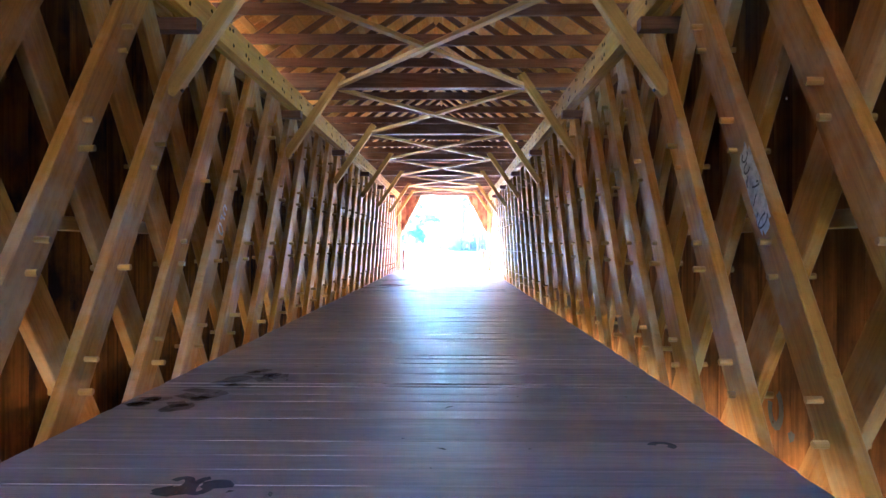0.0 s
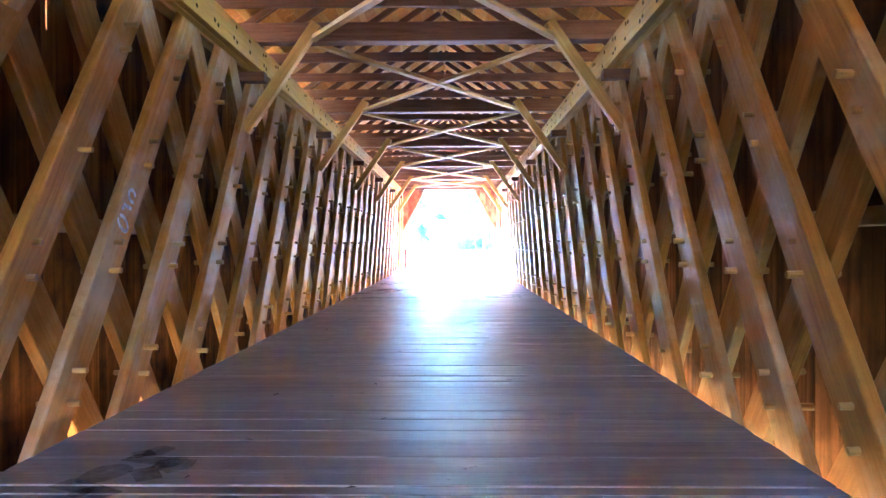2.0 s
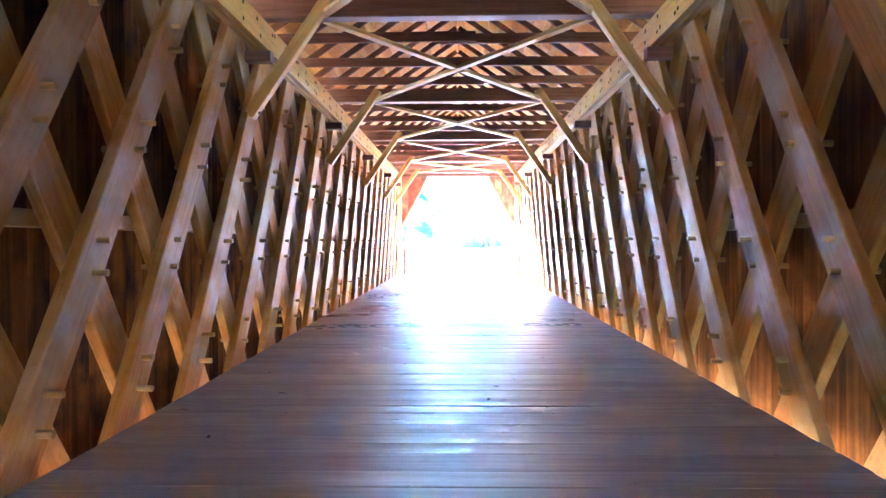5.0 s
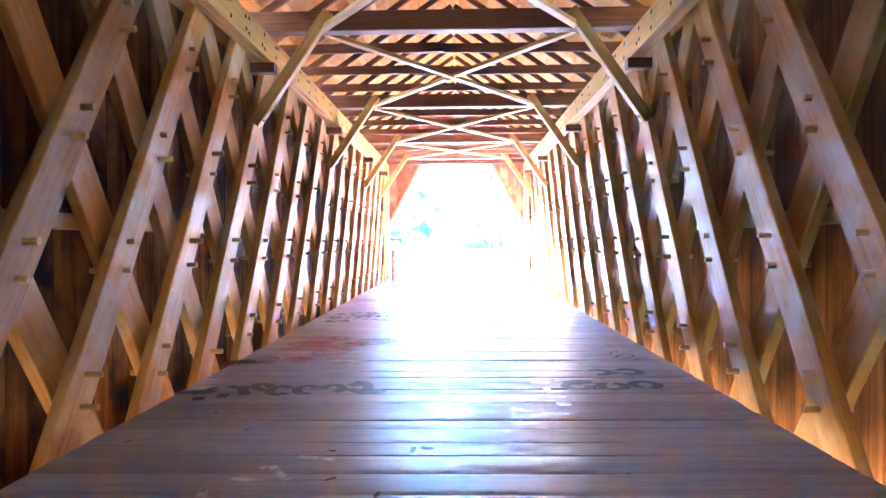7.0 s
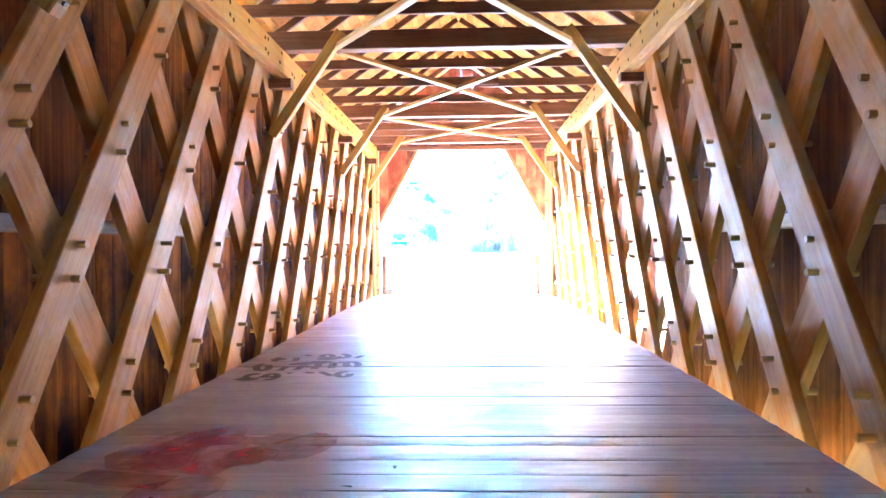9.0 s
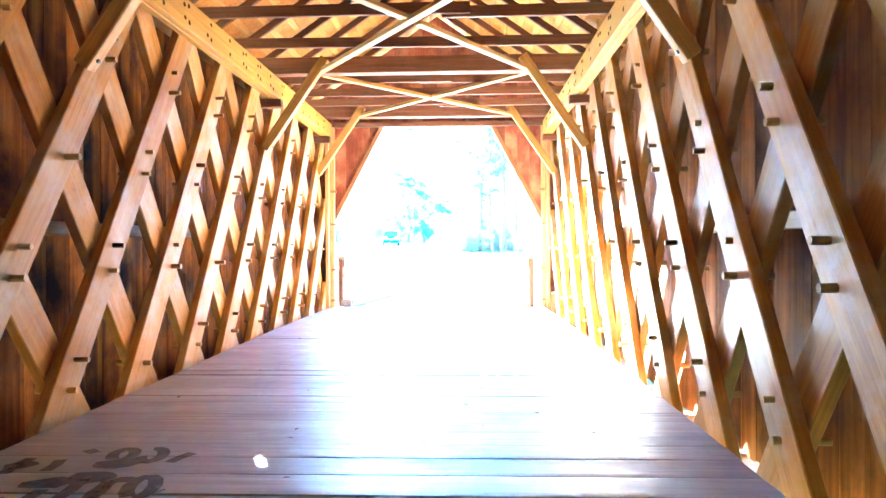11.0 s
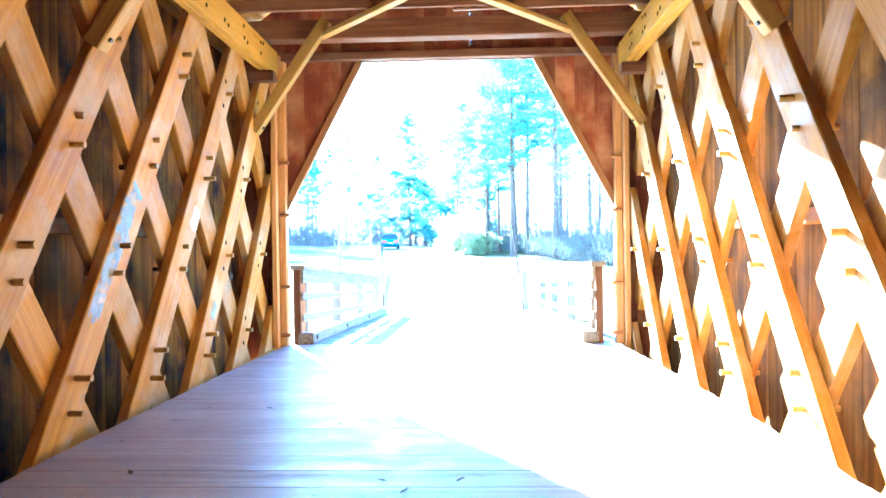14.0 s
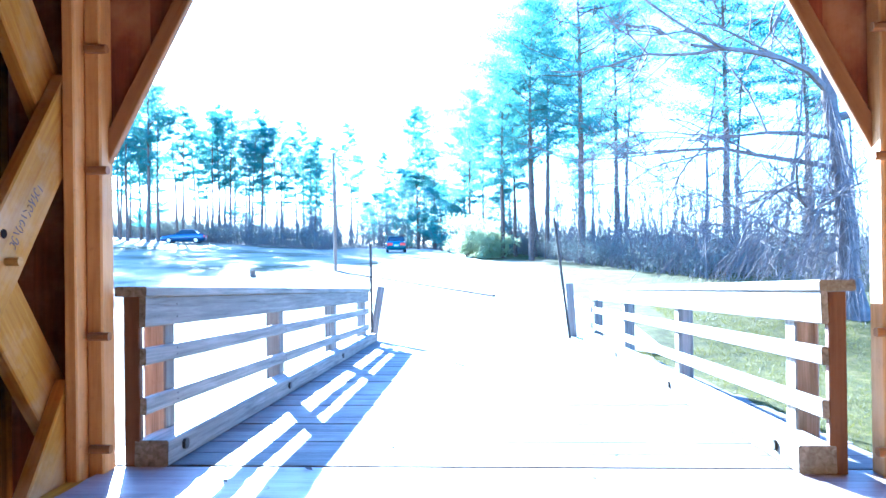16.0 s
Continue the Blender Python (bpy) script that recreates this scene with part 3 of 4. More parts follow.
approach = thing("approach_floor", "sun-bleached planks of the sloping bridge approach", "floor", kind="structure")
rng = random.Random(9)
y = Y_FRONT + 0.04
while y < 41.0:
    w = rng.choice((0.24, 0.28, 0.285, 0.3))
    seam = rng.choice((0.008, 0.011, 0.014, 0.024))
    z = deck_z(y + w / 2) - 0.035
    put("plank", cupped_plank(4.7, w - seam, 0.07, rng.choice((-0.003, 0.002, 0.004)), M_APPROACH), along((-2.35 + rng.uniform(-0.03, 0.03), y + w / 2, z + rng.uniform(-0.005, 0.003)), (2.35, y + w / 2, z + rng.uniform(-0.005, 0.003)), (0, 1, DROP)), approach)
    y += w
for x in (-2.0, 0, 2.0):
    bar("stringer", (x, Y_FRONT, deck_z(Y_FRONT) - 0.24), (x, 41.0, deck_z(41) - 0.24), 0.15, 0.3, M_TIE, approach)


def railing(side, label):
    ya, yb = (32.1, 40.6) if side < 0 else (32.02, 40.6)
    near, far = (1.945, 2.03) if side < 0 else (1.83, 1.965)      # inner face of the rails
    r = thing("railing", label, "railing", "approach railings", at=(side * near, ya, 0))

    def face(y):
        return near + (far - near) * (y - ya) / (yb - ya)

    def rail_z(y):
        return -0.058 * (y - 32.1)

    def line(name, dx, z, w, h, a=ya, b=yb, base=rail_z, mat=M_RAIL):
        """A timber along the railing; dx is its middle, outwards of the rails' inner face."""
        return bar(name, (side * (face(a) + dx), a, base(a) + z), (side * (face(b) + dx), b, base(b) + z), w, h, mat, r, (1, 0, 0), worn=0.008)

    for py in (32.5, 35.05, 37.75, 40.4):
        x = side * (face(py) + 0.112)
        bar("post", (x, py, deck_z(py) - 0.45), (x, py, rail_z(py) + 0.9), 0.14, 0.14, M_RAIL, r, worn=0.01)
    line("cap_rail", 0.075, 0.93, 0.19, 0.06, ya - 0.03)
    line("upper_rail", 0.02, 0.812, 0.038, 0.18)
    line("middle_rail", 0.02, 0.55, 0.038, 0.1)
    line("lower_rail", 0.02, 0.262, 0.038, 0.1)
    line("curb", -0.025, 0.075, 0.2, 0.15, base=deck_z)
    x = side * (near + 0.09)
    bar("end_board", (x, ya + 0.025, deck_z(ya) - 0.03), (x, ya + 0.025, 0.9), 0.095, 0.045, M_END, r, (1, 0, 0), "brown end board")
    for py in (32.32, 34.7, 37.4):
        x = side * (face(py) - 0.124)
        put("bolt", bar_mesh(0.02, 0.06, 0.06, M_IRON, 0.015), along((x, py, deck_z(py) + 0.085), (x - side, py, deck_z(py) + 0.085), (0, 0, 1)), r, "dark iron bolt and washer")
    # nail heads where rails meet posts
    for py in (32.5, 35.05, 37.75):
        for z in (0.85, 0.77, 0.57, 0.53, 0.28, 0.24):
            put("nail", nail_mesh, along((side * (face(py) - 0.001), py + 0.02, rail_z(py) + z), (side * 9, py + 0.02, rail_z(py) + z)), r)
    return r


nail_mesh = prism([(0.007 * math.cos(a), 0.007 * math.sin(a)) for a in [math.pi / 4 * i for i in range(8)]], 0.004, "nail")
nail_mesh.materials.append(M_IRON)
railing(-1, "weathered grey wooden railing with three rails on the approach")
railing(1, "sunlit pale wooden railing with three rails on the approach")


# ---- trees ----
M_BARK = plain("pine_bark", (0.13, 0.095, 0.075), 0.9, vary=0.4, scale=6, bump=0.6, specular=0.1)
M_TWIG = plain("grey_bare_twigs", (0.15, 0.13, 0.125), 0.9, vary=0.35, scale=5, specular=0.1)


def leafy(name, color, through_color):
    """Leaves that let some of the light through."""
    m, nt, b = start_material(name)
    p, _, rnd = shifted_coords(nt, (1, 1, 1))
    n = node(nt, "ShaderNodeTexNoise", Scale=1.1, Detail=5.0, Roughness=0.65)
    nt.links.new(p, n.inputs["Vector"])
    lo, hi = [c * 0.55 for c in color], [c * 1.4 for c in color]
    nt.links.new(ramp(nt, n.outputs[0], [(0.3, lo), (0.7, hi)]), b.inputs["Base Color"])
    b.inputs["Roughness"].default_value, b.inputs["Specular IOR Level"].default_value = 0.6, 0.3
    tr = nt.nodes.new("ShaderNodeBsdfTranslucent")
    tr.inputs[0].default_value = (*through_color, 1)
    mix = nt.nodes.new("ShaderNodeMixShader")
    mix.inputs[0].default_value = 0.45
    nt.links.new(b.outputs[0], mix.inputs[1])
    nt.links.new(tr.outputs[0], mix.inputs[2])
    nt.links.new(mix.outputs[0], nt.nodes["Material Output"].inputs[0])
    return m


M_NEEDLE = leafy("pine_needles", (0.065, 0.135, 0.125), (0.15, 0.34, 0.31))
M_DULL = leafy("dull_undergrowth", (0.11, 0.115, 0.11), (0.18, 0.2, 0.17))
M_SHRUB = leafy("evergreen_leaves", (0.24, 0.27, 0.15), (0.5, 0.56, 0.32))
M_POLE = wood("creosoted_pole", (0.1, 0.075, 0.055), (0.2, 0.15, 0.11), (0.15, 0.12, 0.1), 0.8)


def tube(verts, faces, path, radii, sides=6):
    """Adds a tapered tube along a path to the lists."""
    n = len(verts)
    for i, p in enumerate(path):
        a, b = path[max(i - 1, 0)], path[min(i + 1, len(path) - 1)]
        d = (b - a).normalized()
        u = d.orthogonal().normalized()
        v = d.cross(u)
        for k in range(sides):
            t = 2 * math.pi * k / sides
            q = p + (u * math.cos(t) + v * math.sin(t)) * radii[i]
            verts.append((q.x, q.y, q.z))
        if i:
            m = n + i * sides
            faces.extend((m - sides + k, m - sides + (k + 1) % sides, m + (k + 1) % sides, m + k) for k in range(sides))


def wander(rng, p, d, length, steps, bend, pull=0.0):
    """A crooked path from p along d; pull bends it up or down."""
    path = [p.copy()]
    d = d.normalized()
    for _ in range(steps):
        d = (d + Vector((rng.gauss(0, bend), rng.gauss(0, bend), rng.gauss(0, bend) + pull))).normalized()
        p = p + d * (length / steps)
        path.append(p.copy())
    return path, d


def needles(verts, faces, rng, c, r, count, size, flat=0.6):
    """A loose tuft of needle blades round c."""
    for _ in range(count):
        o = Vector((rng.gauss(0, 1), rng.gauss(0, 1), rng.gauss(0, flat))) * r * 0.5
        d = (o.normalized() + Vector((rng.gauss(0, 0.6), rng.gauss(0, 0.6), 0.3 + rng.gauss(0, 0.5)))).normalized()
        s = d.orthogonal().normalized() * size * rng.uniform(0.09, 0.17)
        a, b = c + o, c + o + d * size * rng.uniform(0.6, 1.3)
        n = len(verts)
        verts.extend([tuple(a - s), tuple(a + s), tuple(b)])
        faces.append((n, n + 1, n + 2))


def pine(height, crown_from, spread, seed, girth=0.2, count=26, blades=34):
    rng = random.Random(seed)
    t = thing("pine_tree", "tall dark green pine with a bare straight trunk", "tree", "roadside pines")
    trunk, _ = wander(rng, Vector((0, 0, -0.3)), Vector((0, 0, 1)), height + 0.3, 9, 0.018)
    v, f = [], []
    tube(v, f, trunk, [girth * (1 - 0.93 * i / 9) for i in range(10)], 8)
    put("trunk", mesh_of("trunk", v, f, M_BARK, True), Matrix(), t)
    lv, lf, nv, nf = [], [], [], []
    for k in range(count):
        h = crown_from + (1 - crown_from) * (k + rng.random()) / count
        i = min(int(h * 9), 8)
        base = trunk[i].lerp(trunk[i + 1], h * 9 - i)
        rel = (h - crown_from) / (1 - crown_from)
        ln = spread * (0.25 + 0.95 * math.sin(math.pi * min(0.12 + rel * 0.86, 1))) * rng.uniform(0.6, 1.15)
        a = rng.uniform(0, 2 * math.pi)
        d = Vector((math.cos(a), math.sin(a), rng.uniform(-0.05, 0.45) + 0.4 * rel))
        path, _ = wander(rng, base, d, ln, 5, 0.16, 0.05)
        tube(lv, lf, path, [girth * 0.2 * (1 - 0.15 * j) for j in range(6)], 4)
        for j in range(2, 6):
            for _ in range(9 if spread > 3 else 6):
                c = path[j] + Vector((rng.gauss(0, 0.45), rng.gauss(0, 0.45), rng.gauss(0.06, 0.1))) * spread * 0.3
                needles(nv, nf, rng, c, spread * rng.uniform(0.06, 0.13), blades, 0.2, 0.4)
    for _ in range(rng.randint(4, 9)):
        h = rng.uniform(0.3, 1.0) * crown_from
        a = rng.uniform(0, 2 * math.pi)
        path, _ = wander(rng, trunk[0].lerp(trunk[-1], h), Vector((math.cos(a), math.sin(a), 0.1)), rng.uniform(0.5, 1.6), 3, 0.2)
        tube(lv, lf, path, [0.035, 0.025, 0.015, 0.006], 4)
    tagged(put("limb_work", mesh_of("limb_work", lv, lf, M_BARK), Matrix(), t), kind="stuff")
    tagged(put("crown", mesh_of("crown", nv, nf, M_NEEDLE), Matrix(), t), kind="stuff")
    return t


def branches(verts, faces, rng, p, d, length, radius, depth, pull, kids=3, bend=0.16):
    path, end = wander(rng, p, d, length, 5, bend, pull)
    tube(verts, faces, path, [radius * (1 - 0.11 * i) for i in range(6)], 6 if radius > 0.08 else 4 if radius > 0.02 else 3)
    if depth == 0:
        return
    for k in range(kids):
        i = rng.randint(2, 5)
        a = Vector((rng.gauss(0, 1), rng.gauss(0, 1), rng.gauss(0.05, 0.6))).normalized()
        branches(verts, faces, rng, path[i], (end * 0.7 + a).normalized(), length * rng.uniform(0.45, 0.75), radius * rng.uniform(0.38, 0.6), depth - 1, pull, kids, bend)


def bare_tree(name, label, seed, height, radius, depth, kids, pull, at, lean=(0, 0, 1), limbs=(), whips=0):
    rng = random.Random(seed)
    t = thing(name, label, "tree", at=at)
    base = Vector(at)
    path, end = wander(rng, base - Vector((0, 0, 0.3)), Vector(lean), height, 7, 0.06)
    v, f = [], []
    tube(v, f, path, [radius * (1.25 if i == 0 else 1 - 0.1 * i) for i in range(8)], 9)
    put("trunk", mesh_of("trunk", v, f, M_TWIG, True), Matrix(), t)
    v, f = [], []
    for h, d, ln, r in limbs:
        i = h * 7
        q = path[int(i)].lerp(path[min(int(i) + 1, 7)], i - int(i))
        branches(v, f, rng, q, Vector(d), ln, r, depth, pull, kids)
    # long whips that hang from the trunk to the ground
    for _ in range(whips):
        i = rng.uniform(0.8, 4.6)
        q = path[int(i)].lerp(path[int(i) + 1], i - int(i))
        a = rng.gauss(math.pi, 1.0)
        reach = rng.uniform(0.4, 4.2) * (0.4 + 0.15 * i)
        foot = Vector((q.x + math.cos(a) * reach, q.y + math.sin(a) * reach, base.z + rng.uniform(-0.1, 0.9)))
        mid = q.lerp(foot, 0.45) + Vector((rng.gauss(0, 0.12), rng.gauss(0, 0.12), rng.uniform(0.1, 0.6)))
        pts = [(q * (1 - u) + mid * u) * (1 - u) + (mid * (1 - u) + foot * u) * u for u in (0, 0.2, 0.4, 0.6, 0.8, 1)]
        tube(v, f, pts, [0.01, 0.009, 0.008, 0.007, 0.005, 0.003], 3)
        for u in (1, 2, 3, 4):
            for _ in range(2):
                tip, _ = wander(rng, pts[u], (pts[u + 1] - pts[u]).normalized() + Vector((rng.gauss(0, 0.5), rng.gauss(0, 0.5), rng.gauss(-0.1, 0.4))), rng.uniform(0.3, 0.9), 3, 0.15, -0.06)
                tube(v, f, tip, [0.006, 0.005, 0.004, 0.002], 3)
    tagged(put("crown", mesh_of("branches", v, f, M_TWIG), Matrix(), t), kind="stuff")
    return t


def on_ground(x, y):
    return (x, y, ground_height(x, y))


# a few pines, each built once and copied
kinds = [pine(17, 0.42, 2.3, 101, 0.2, 34, 15), pine(15, 0.46, 1.9, 102, 0.17, 28, 14), pine(19.5, 0.36, 4.0, 103, 0.24, 46, 17), pine(13, 0.36, 1.8, 104, 0.15, 30, 13), pine(11, 0.14, 2.5, 105, 0.14, 44, 16), pine(7, 0.05, 2.2, 106, 0.12, 46, 12)]
first_use = set()


def plant(k, x, y, scale=1.0, turn=0.0):
    m = Matrix.Translation(on_ground(x, y)) @ Matrix.Rotation(turn, 4, "Z")
    if k not in first_use and scale == 1.0:
        first_use.add(k)
        kinds[k].matrix_basis = m
        return kinds[k]
    ob = copy_thing(kinds[k], m)
    ob.scale = (scale, scale, scale)
    return ob


for k, x, y, s in ((2, 5.9, 68, 1.0), (0, 20.5, 72, 1.0), (1, 15.8, 71, 1.0), (3, 2.6, 78, 1.0), (4, -1.4, 90, 1.0), (5, -4.9, 101, 1.0)):
    plant(k, x, y, s, 0.7 * k)
rng = random.Random(77)
for k, x, y, s in ((0, 3.9, 77, 1.02), (1, 2.0, 82, 0.95), (0, 4.5, 74, 0.98), (3, 0.4, 88, 0.95), (4, -4.5, 98, 0.9), (0, -6.5, 108, 0.95), (4, -9.5, 112, 0.85),
                   (2, 8.4, 84, 0.9), (1, 11.0, 80, 1.05), (1, 18.8, 68, 1.15), (2, 13.8, 67, 1.0), (2, 3.3, 72, 0.82), (2, 1.6, 76, 0.7), (2, -0.7, 80, 0.62), (2, 9.5, 76, 0.95), (1, 23.5, 69, 1.0), (3, 9.6, 92, 1.0), (3, 3.0, 95, 0.95), (1, 27, 75, 1.0), (0, 31, 80, 1.0),
                   (2, -36.5, 104, 0.88), (1, -33.8, 108, 0.95), (0, -31.8, 110, 0.9), (0, -29.2, 107, 0.92), (2, -30.0, 116, 0.8), (1, -27.2, 112, 0.98), (0, -25.2, 114, 0.92), (0, -23.4, 118, 0.92),
                   (1, -21.5, 120, 0.95), (3, -19.6, 122, 1.0), (1, -18.0, 128, 0.85), (0, -40.5, 108, 0.9), (1, -44, 112, 1.0), (0, -48, 110, 0.95), (2, -52, 116, 0.9), (1, -34.8, 118, 0.98),
                   (4, -14.8, 140, 0.85), (1, -12.2, 118, 0.8), (3, -9.8, 122, 0.9), (0, -38, 122, 0.9), (0, -17.2, 119, 0.92), (5, -8.7, 106, 1.05), (1, -6.2, 98, 0.95), (5, -12.5, 114, 0.9), (5, -3.6, 93, 0.85), (5, -6.4, 99, 1.1), (5, -1.6, 87, 0.75), (5, 1.6, 82, 0.7), (5, -15.6, 124, 0.8),
                   (0, -39.5, 103, 1.02), (1, -35.2, 106, 1.0), (1, -31.0, 106, 1.0), (0, -28.0, 115, 0.98), (1, -26.6, 107, 0.88), (0, -32.6, 114, 1.0), (1, -24.2, 109, 0.92), (3, -22.6, 112, 1.0), (3, -23.2, 122, 1.05), (0, -43.2, 108, 1.05), (1, -41, 111, 1.1), (0, -34.2, 122, 1.0), (1, -46, 104, 1.05), (0, -36.2, 101, 1.12), (1, -33.2, 103, 1.0), (3, -20.4, 112, 0.85), (1, -25.8, 108, 0.9), (3, -24.5, 130, 0.9), (1, -31, 126, 0.95), (4, -38.5, 106, 1.1), (3, -35, 112, 1.05), (4, -28, 109, 1.1), (3, -26.2, 118, 1.0), (4, -22, 116, 1.0), (3, -42, 106, 1.1)):
    plant(k, x, y, s, rng.uniform(0, 6))

bare_tree("bare_tree", "large leafless grey tree with long drooping branches", 41, 8.5, 0.26, 3, 5, -0.035, on_ground(8.2, 43.5), (-0.12, 0.05, 1),
          [(0.42, (-1, 0.1, 0.25), 4.2, 0.075), (0.5, (-0.9, 0.5, 0.3), 3.6, 0.065), (0.62, (-0.8, -0.3, 0.8), 3.8, 0.08), (0.75, (-0.6, 0.2, 0.9), 3.4, 0.1), (0.85, (0.5, 0.3, 0.8), 3.2, 0.1),
           (0.55, (0.9, 0.1, 0.4), 3.4, 0.1), (0.97, (-0.3, 0.3, 1), 3.0, 0.1), (0.3, (-0.7, -0.4, 0.1), 2.6, 0.06), (0.36, (-0.6, 0.8, 0.1), 2.8, 0.07), (0.25, (-0.9, 0.3, -0.05), 2.4, 0.05)], 150)
for n, (x, y, h) in enumerate(((10.4, 60, 9), (13.0, 58, 10), (7.2, 72, 8), (18, 62, 9))):
    bare_tree("bare_tree", "slender leafless tree at the edge of the wood", 50 + n, h, 0.1, 2, 4, 0.02, on_ground(x, y), (0.03, 0, 1),
              [(0.4, (-0.7, 0.2, 0.6), 2.2, 0.05), (0.5, (0.7, 0.3, 0.6), 2.2, 0.05), (0.65, (-0.4, -0.6, 0.8), 2.0, 0.045), (0.8, (0.3, 0.5, 0.9), 1.8, 0.04), (0.95, (0, 0.1, 1), 2.0, 0.035)])


def thicket(name, label, seed, count, place, low, high, twigs=4):
    """Bare saplings and brush, uncounted, as one mesh."""
    rng = random.Random(seed)
    v, f = [], []
    for _ in range(count):
        x, y = place(rng)
        h = rng.uniform(low, high)
        path, _ = wander(rng, Vector((x, y, ground_height(x, y) - 0.1)), Vector((rng.gauss(0, 0.12), rng.gauss(0, 0.12), 1)), h, 4, 0.07)
        r = 0.008 + 0.0045 * h
        tube(v, f, path, [r, r * 0.85, r * 0.65, r * 0.4, r * 0.15], 4)
        for _ in range(twigs):
            i = rng.randint(1, 4)
            p2, _ = wander(rng, path[i], Vector((rng.gauss(0, 1), rng.gauss(0, 1), rng.uniform(0.1, 0.9))), h * rng.uniform(0.15, 0.4), 3, 0.2)
            tube(v, f, p2, [r * 0.4, r * 0.3, r * 0.2, r * 0.08], 3)
    ob = new(name, mesh_of(name, v, f, M_TWIG))
    return tagged(ob, label, "brush", kind="stuff")


def right_edge(rng):
    y = rng.uniform(55, 92)
    return 5.0 + rng.expovariate(1 / 8.0) + 0.28 * max(0, 68 - y) - 0.16 * max(0, y - 70), y


def left_edge(rng):
    x = rng.uniform(-58, -14)
    return x, 99 - (x + 36) * 0.75 + rng.expovariate(1 / 7.0) + 8


thicket("brush", "tangled grey leafless brush along the edge of the wood", 61, 2600, right_edge, 0.5, 2.6, 8)
thicket("saplings", "thin bare saplings among the pines", 62, 520, right_edge, 3.0, 7.5, 6)
thicket("far_saplings", "thin bare trunks below the far pines", 63, 3000, left_edge, 1.5, 4.6, 5)
thicket("wood_edge", "dense bare undergrowth where the road meets the wood", 64, 1500, lambda r: (r.uniform(-16, 6), r.uniform(96, 135)), 1.5, 5.5, 5)


def shrub(x, y, r, h, seed, label):
    rng = random.Random(seed)
    t = thing("shrub", label, "shrub", "roadside shrubs", at=on_ground(x, y))
    base = Vector(on_ground(x, y))
    v, f, nv, nf = [], [], [], []
    for _ in range(14):
        a = rng.uniform(0, 6.28)
        path, _ = wander(rng, base, Vector((math.cos(a) * 0.5, math.sin(a) * 0.5, 1)), h * rng.uniform(0.6, 1), 4, 0.15)
        tube(v, f, path, [0.04, 0.03, 0.02, 0.012, 0.005], 4)
        for j in range(1, 5):
            for _ in range(3):
                needles(nv, nf, rng, path[j] + Vector((rng.gauss(0, r * 0.4), rng.gauss(0, r * 0.4), rng.gauss(0, 0.25))), r * 0.4, 26, 0.26)
    tagged(put("stems", mesh_of("stems", v, f, M_TWIG), Matrix(), t), kind="stuff")
    tagged(put("foliage", mesh_of("foliage", nv, nf, M_SHRUB), Matrix(), t), kind="stuff")
    return t


shrub(-0.9, 78, 1.0, 3.0, 71, "yellow-green evergreen shrub at the edge of the brush")
shrub(0.9, 76, 0.8, 2.0, 72, "low yellow-green evergreen shrub at the edge of the brush")


def tufts(name, label, category, mat, seed, count, place, radius, high, blades, size):
    """Low growth that nobody could count, as one mesh."""
    rng = random.Random(seed)
    v, f = [], []
    for _ in range(count):
        x, y = place(rng)
        c = Vector((x, y, ground_height(x, y) + rng.uniform(0.1, 1.0) * high))
        needles(v, f, rng, c, radius * rng.uniform(0.6, 1.3), blades, size)
    return tagged(new(name, mesh_of(name, v, f, mat)), label, category, kind="stuff")


tufts("undergrowth", "dull grey-green undergrowth below the pines", "brush", M_DULL, 65, 2600, right_edge, 0.9, 1.2, 34, 0.14)
tufts("far_undergrowth", "dark undergrowth below the far pines", "brush", M_DULL, 66, 2200, left_edge, 1.3, 1.7, 24, 0.2)
M_GRASS = leafy("grass_blades", (0.062, 0.062, 0.013), (0.1, 0.1, 0.014))
rng = random.Random(67)
v, f = [], []
for _ in range(34000):
    x, y = 2.5 + rng.random() ** 1.3 * 12, rng.uniform(31.5, 50)
    if abs(noise.noise(Vector((x * 0.35, y * 0.35, 7)))) > 0.42 or (y > 41 and x < 4.2):
        continue
    base = Vector(on_ground(x, y))
    for _ in range(3):
        a, h = rng.uniform(0, 6.28), rng.uniform(0.03, 0.09)
        o = Vector((rng.gauss(0, 0.04), rng.gauss(0, 0.04), -0.01))
        s = Vector((math.cos(a), math.sin(a), 0)) * 0.0045
        n = len(v)
        v += [tuple(base + o - s), tuple(base + o + s), tuple(base + o + Vector((rng.gauss(0, 0.05), rng.gauss(0, 0.05), h)))]
        f.append((n, n + 1, n + 2))
tagged(new("grass", mesh_of("grass", v, f, M_GRASS)), "short patchy green and straw grass", "grass", kind="stuff")

# ---- poles, stakes, stump ----
pole = thing("utility_pole", "plain dark wooden pole beside the road", "pole", at=on_ground(-7.2, 62))
v, f = [], []
tube(v, f, [Vector((-7.2, 62, ground_height(-7.2, 62) - 0.3)), Vector((-7.22, 62, 3.2)), Vector((-7.26, 62, 6.1))], [0.09, 0.08, 0.065], 10)
f.append(tuple(range(20, 30)))
put("shaft", mesh_of("shaft", v, f, M_POLE, True), Matrix(), pole)
far_pole = thing("utility_pole", "distant wooden pole beside the upper road", "pole", at=on_ground(-18.5, 104))
bar("shaft", (-18.5, 104, ground_height(-18.5, 104) - 0.2), (-18.5, 104, ground_height(-18.5, 104) + 3.2), 0.16, 0.16, M_POLE, far_pole, worn=0.04)
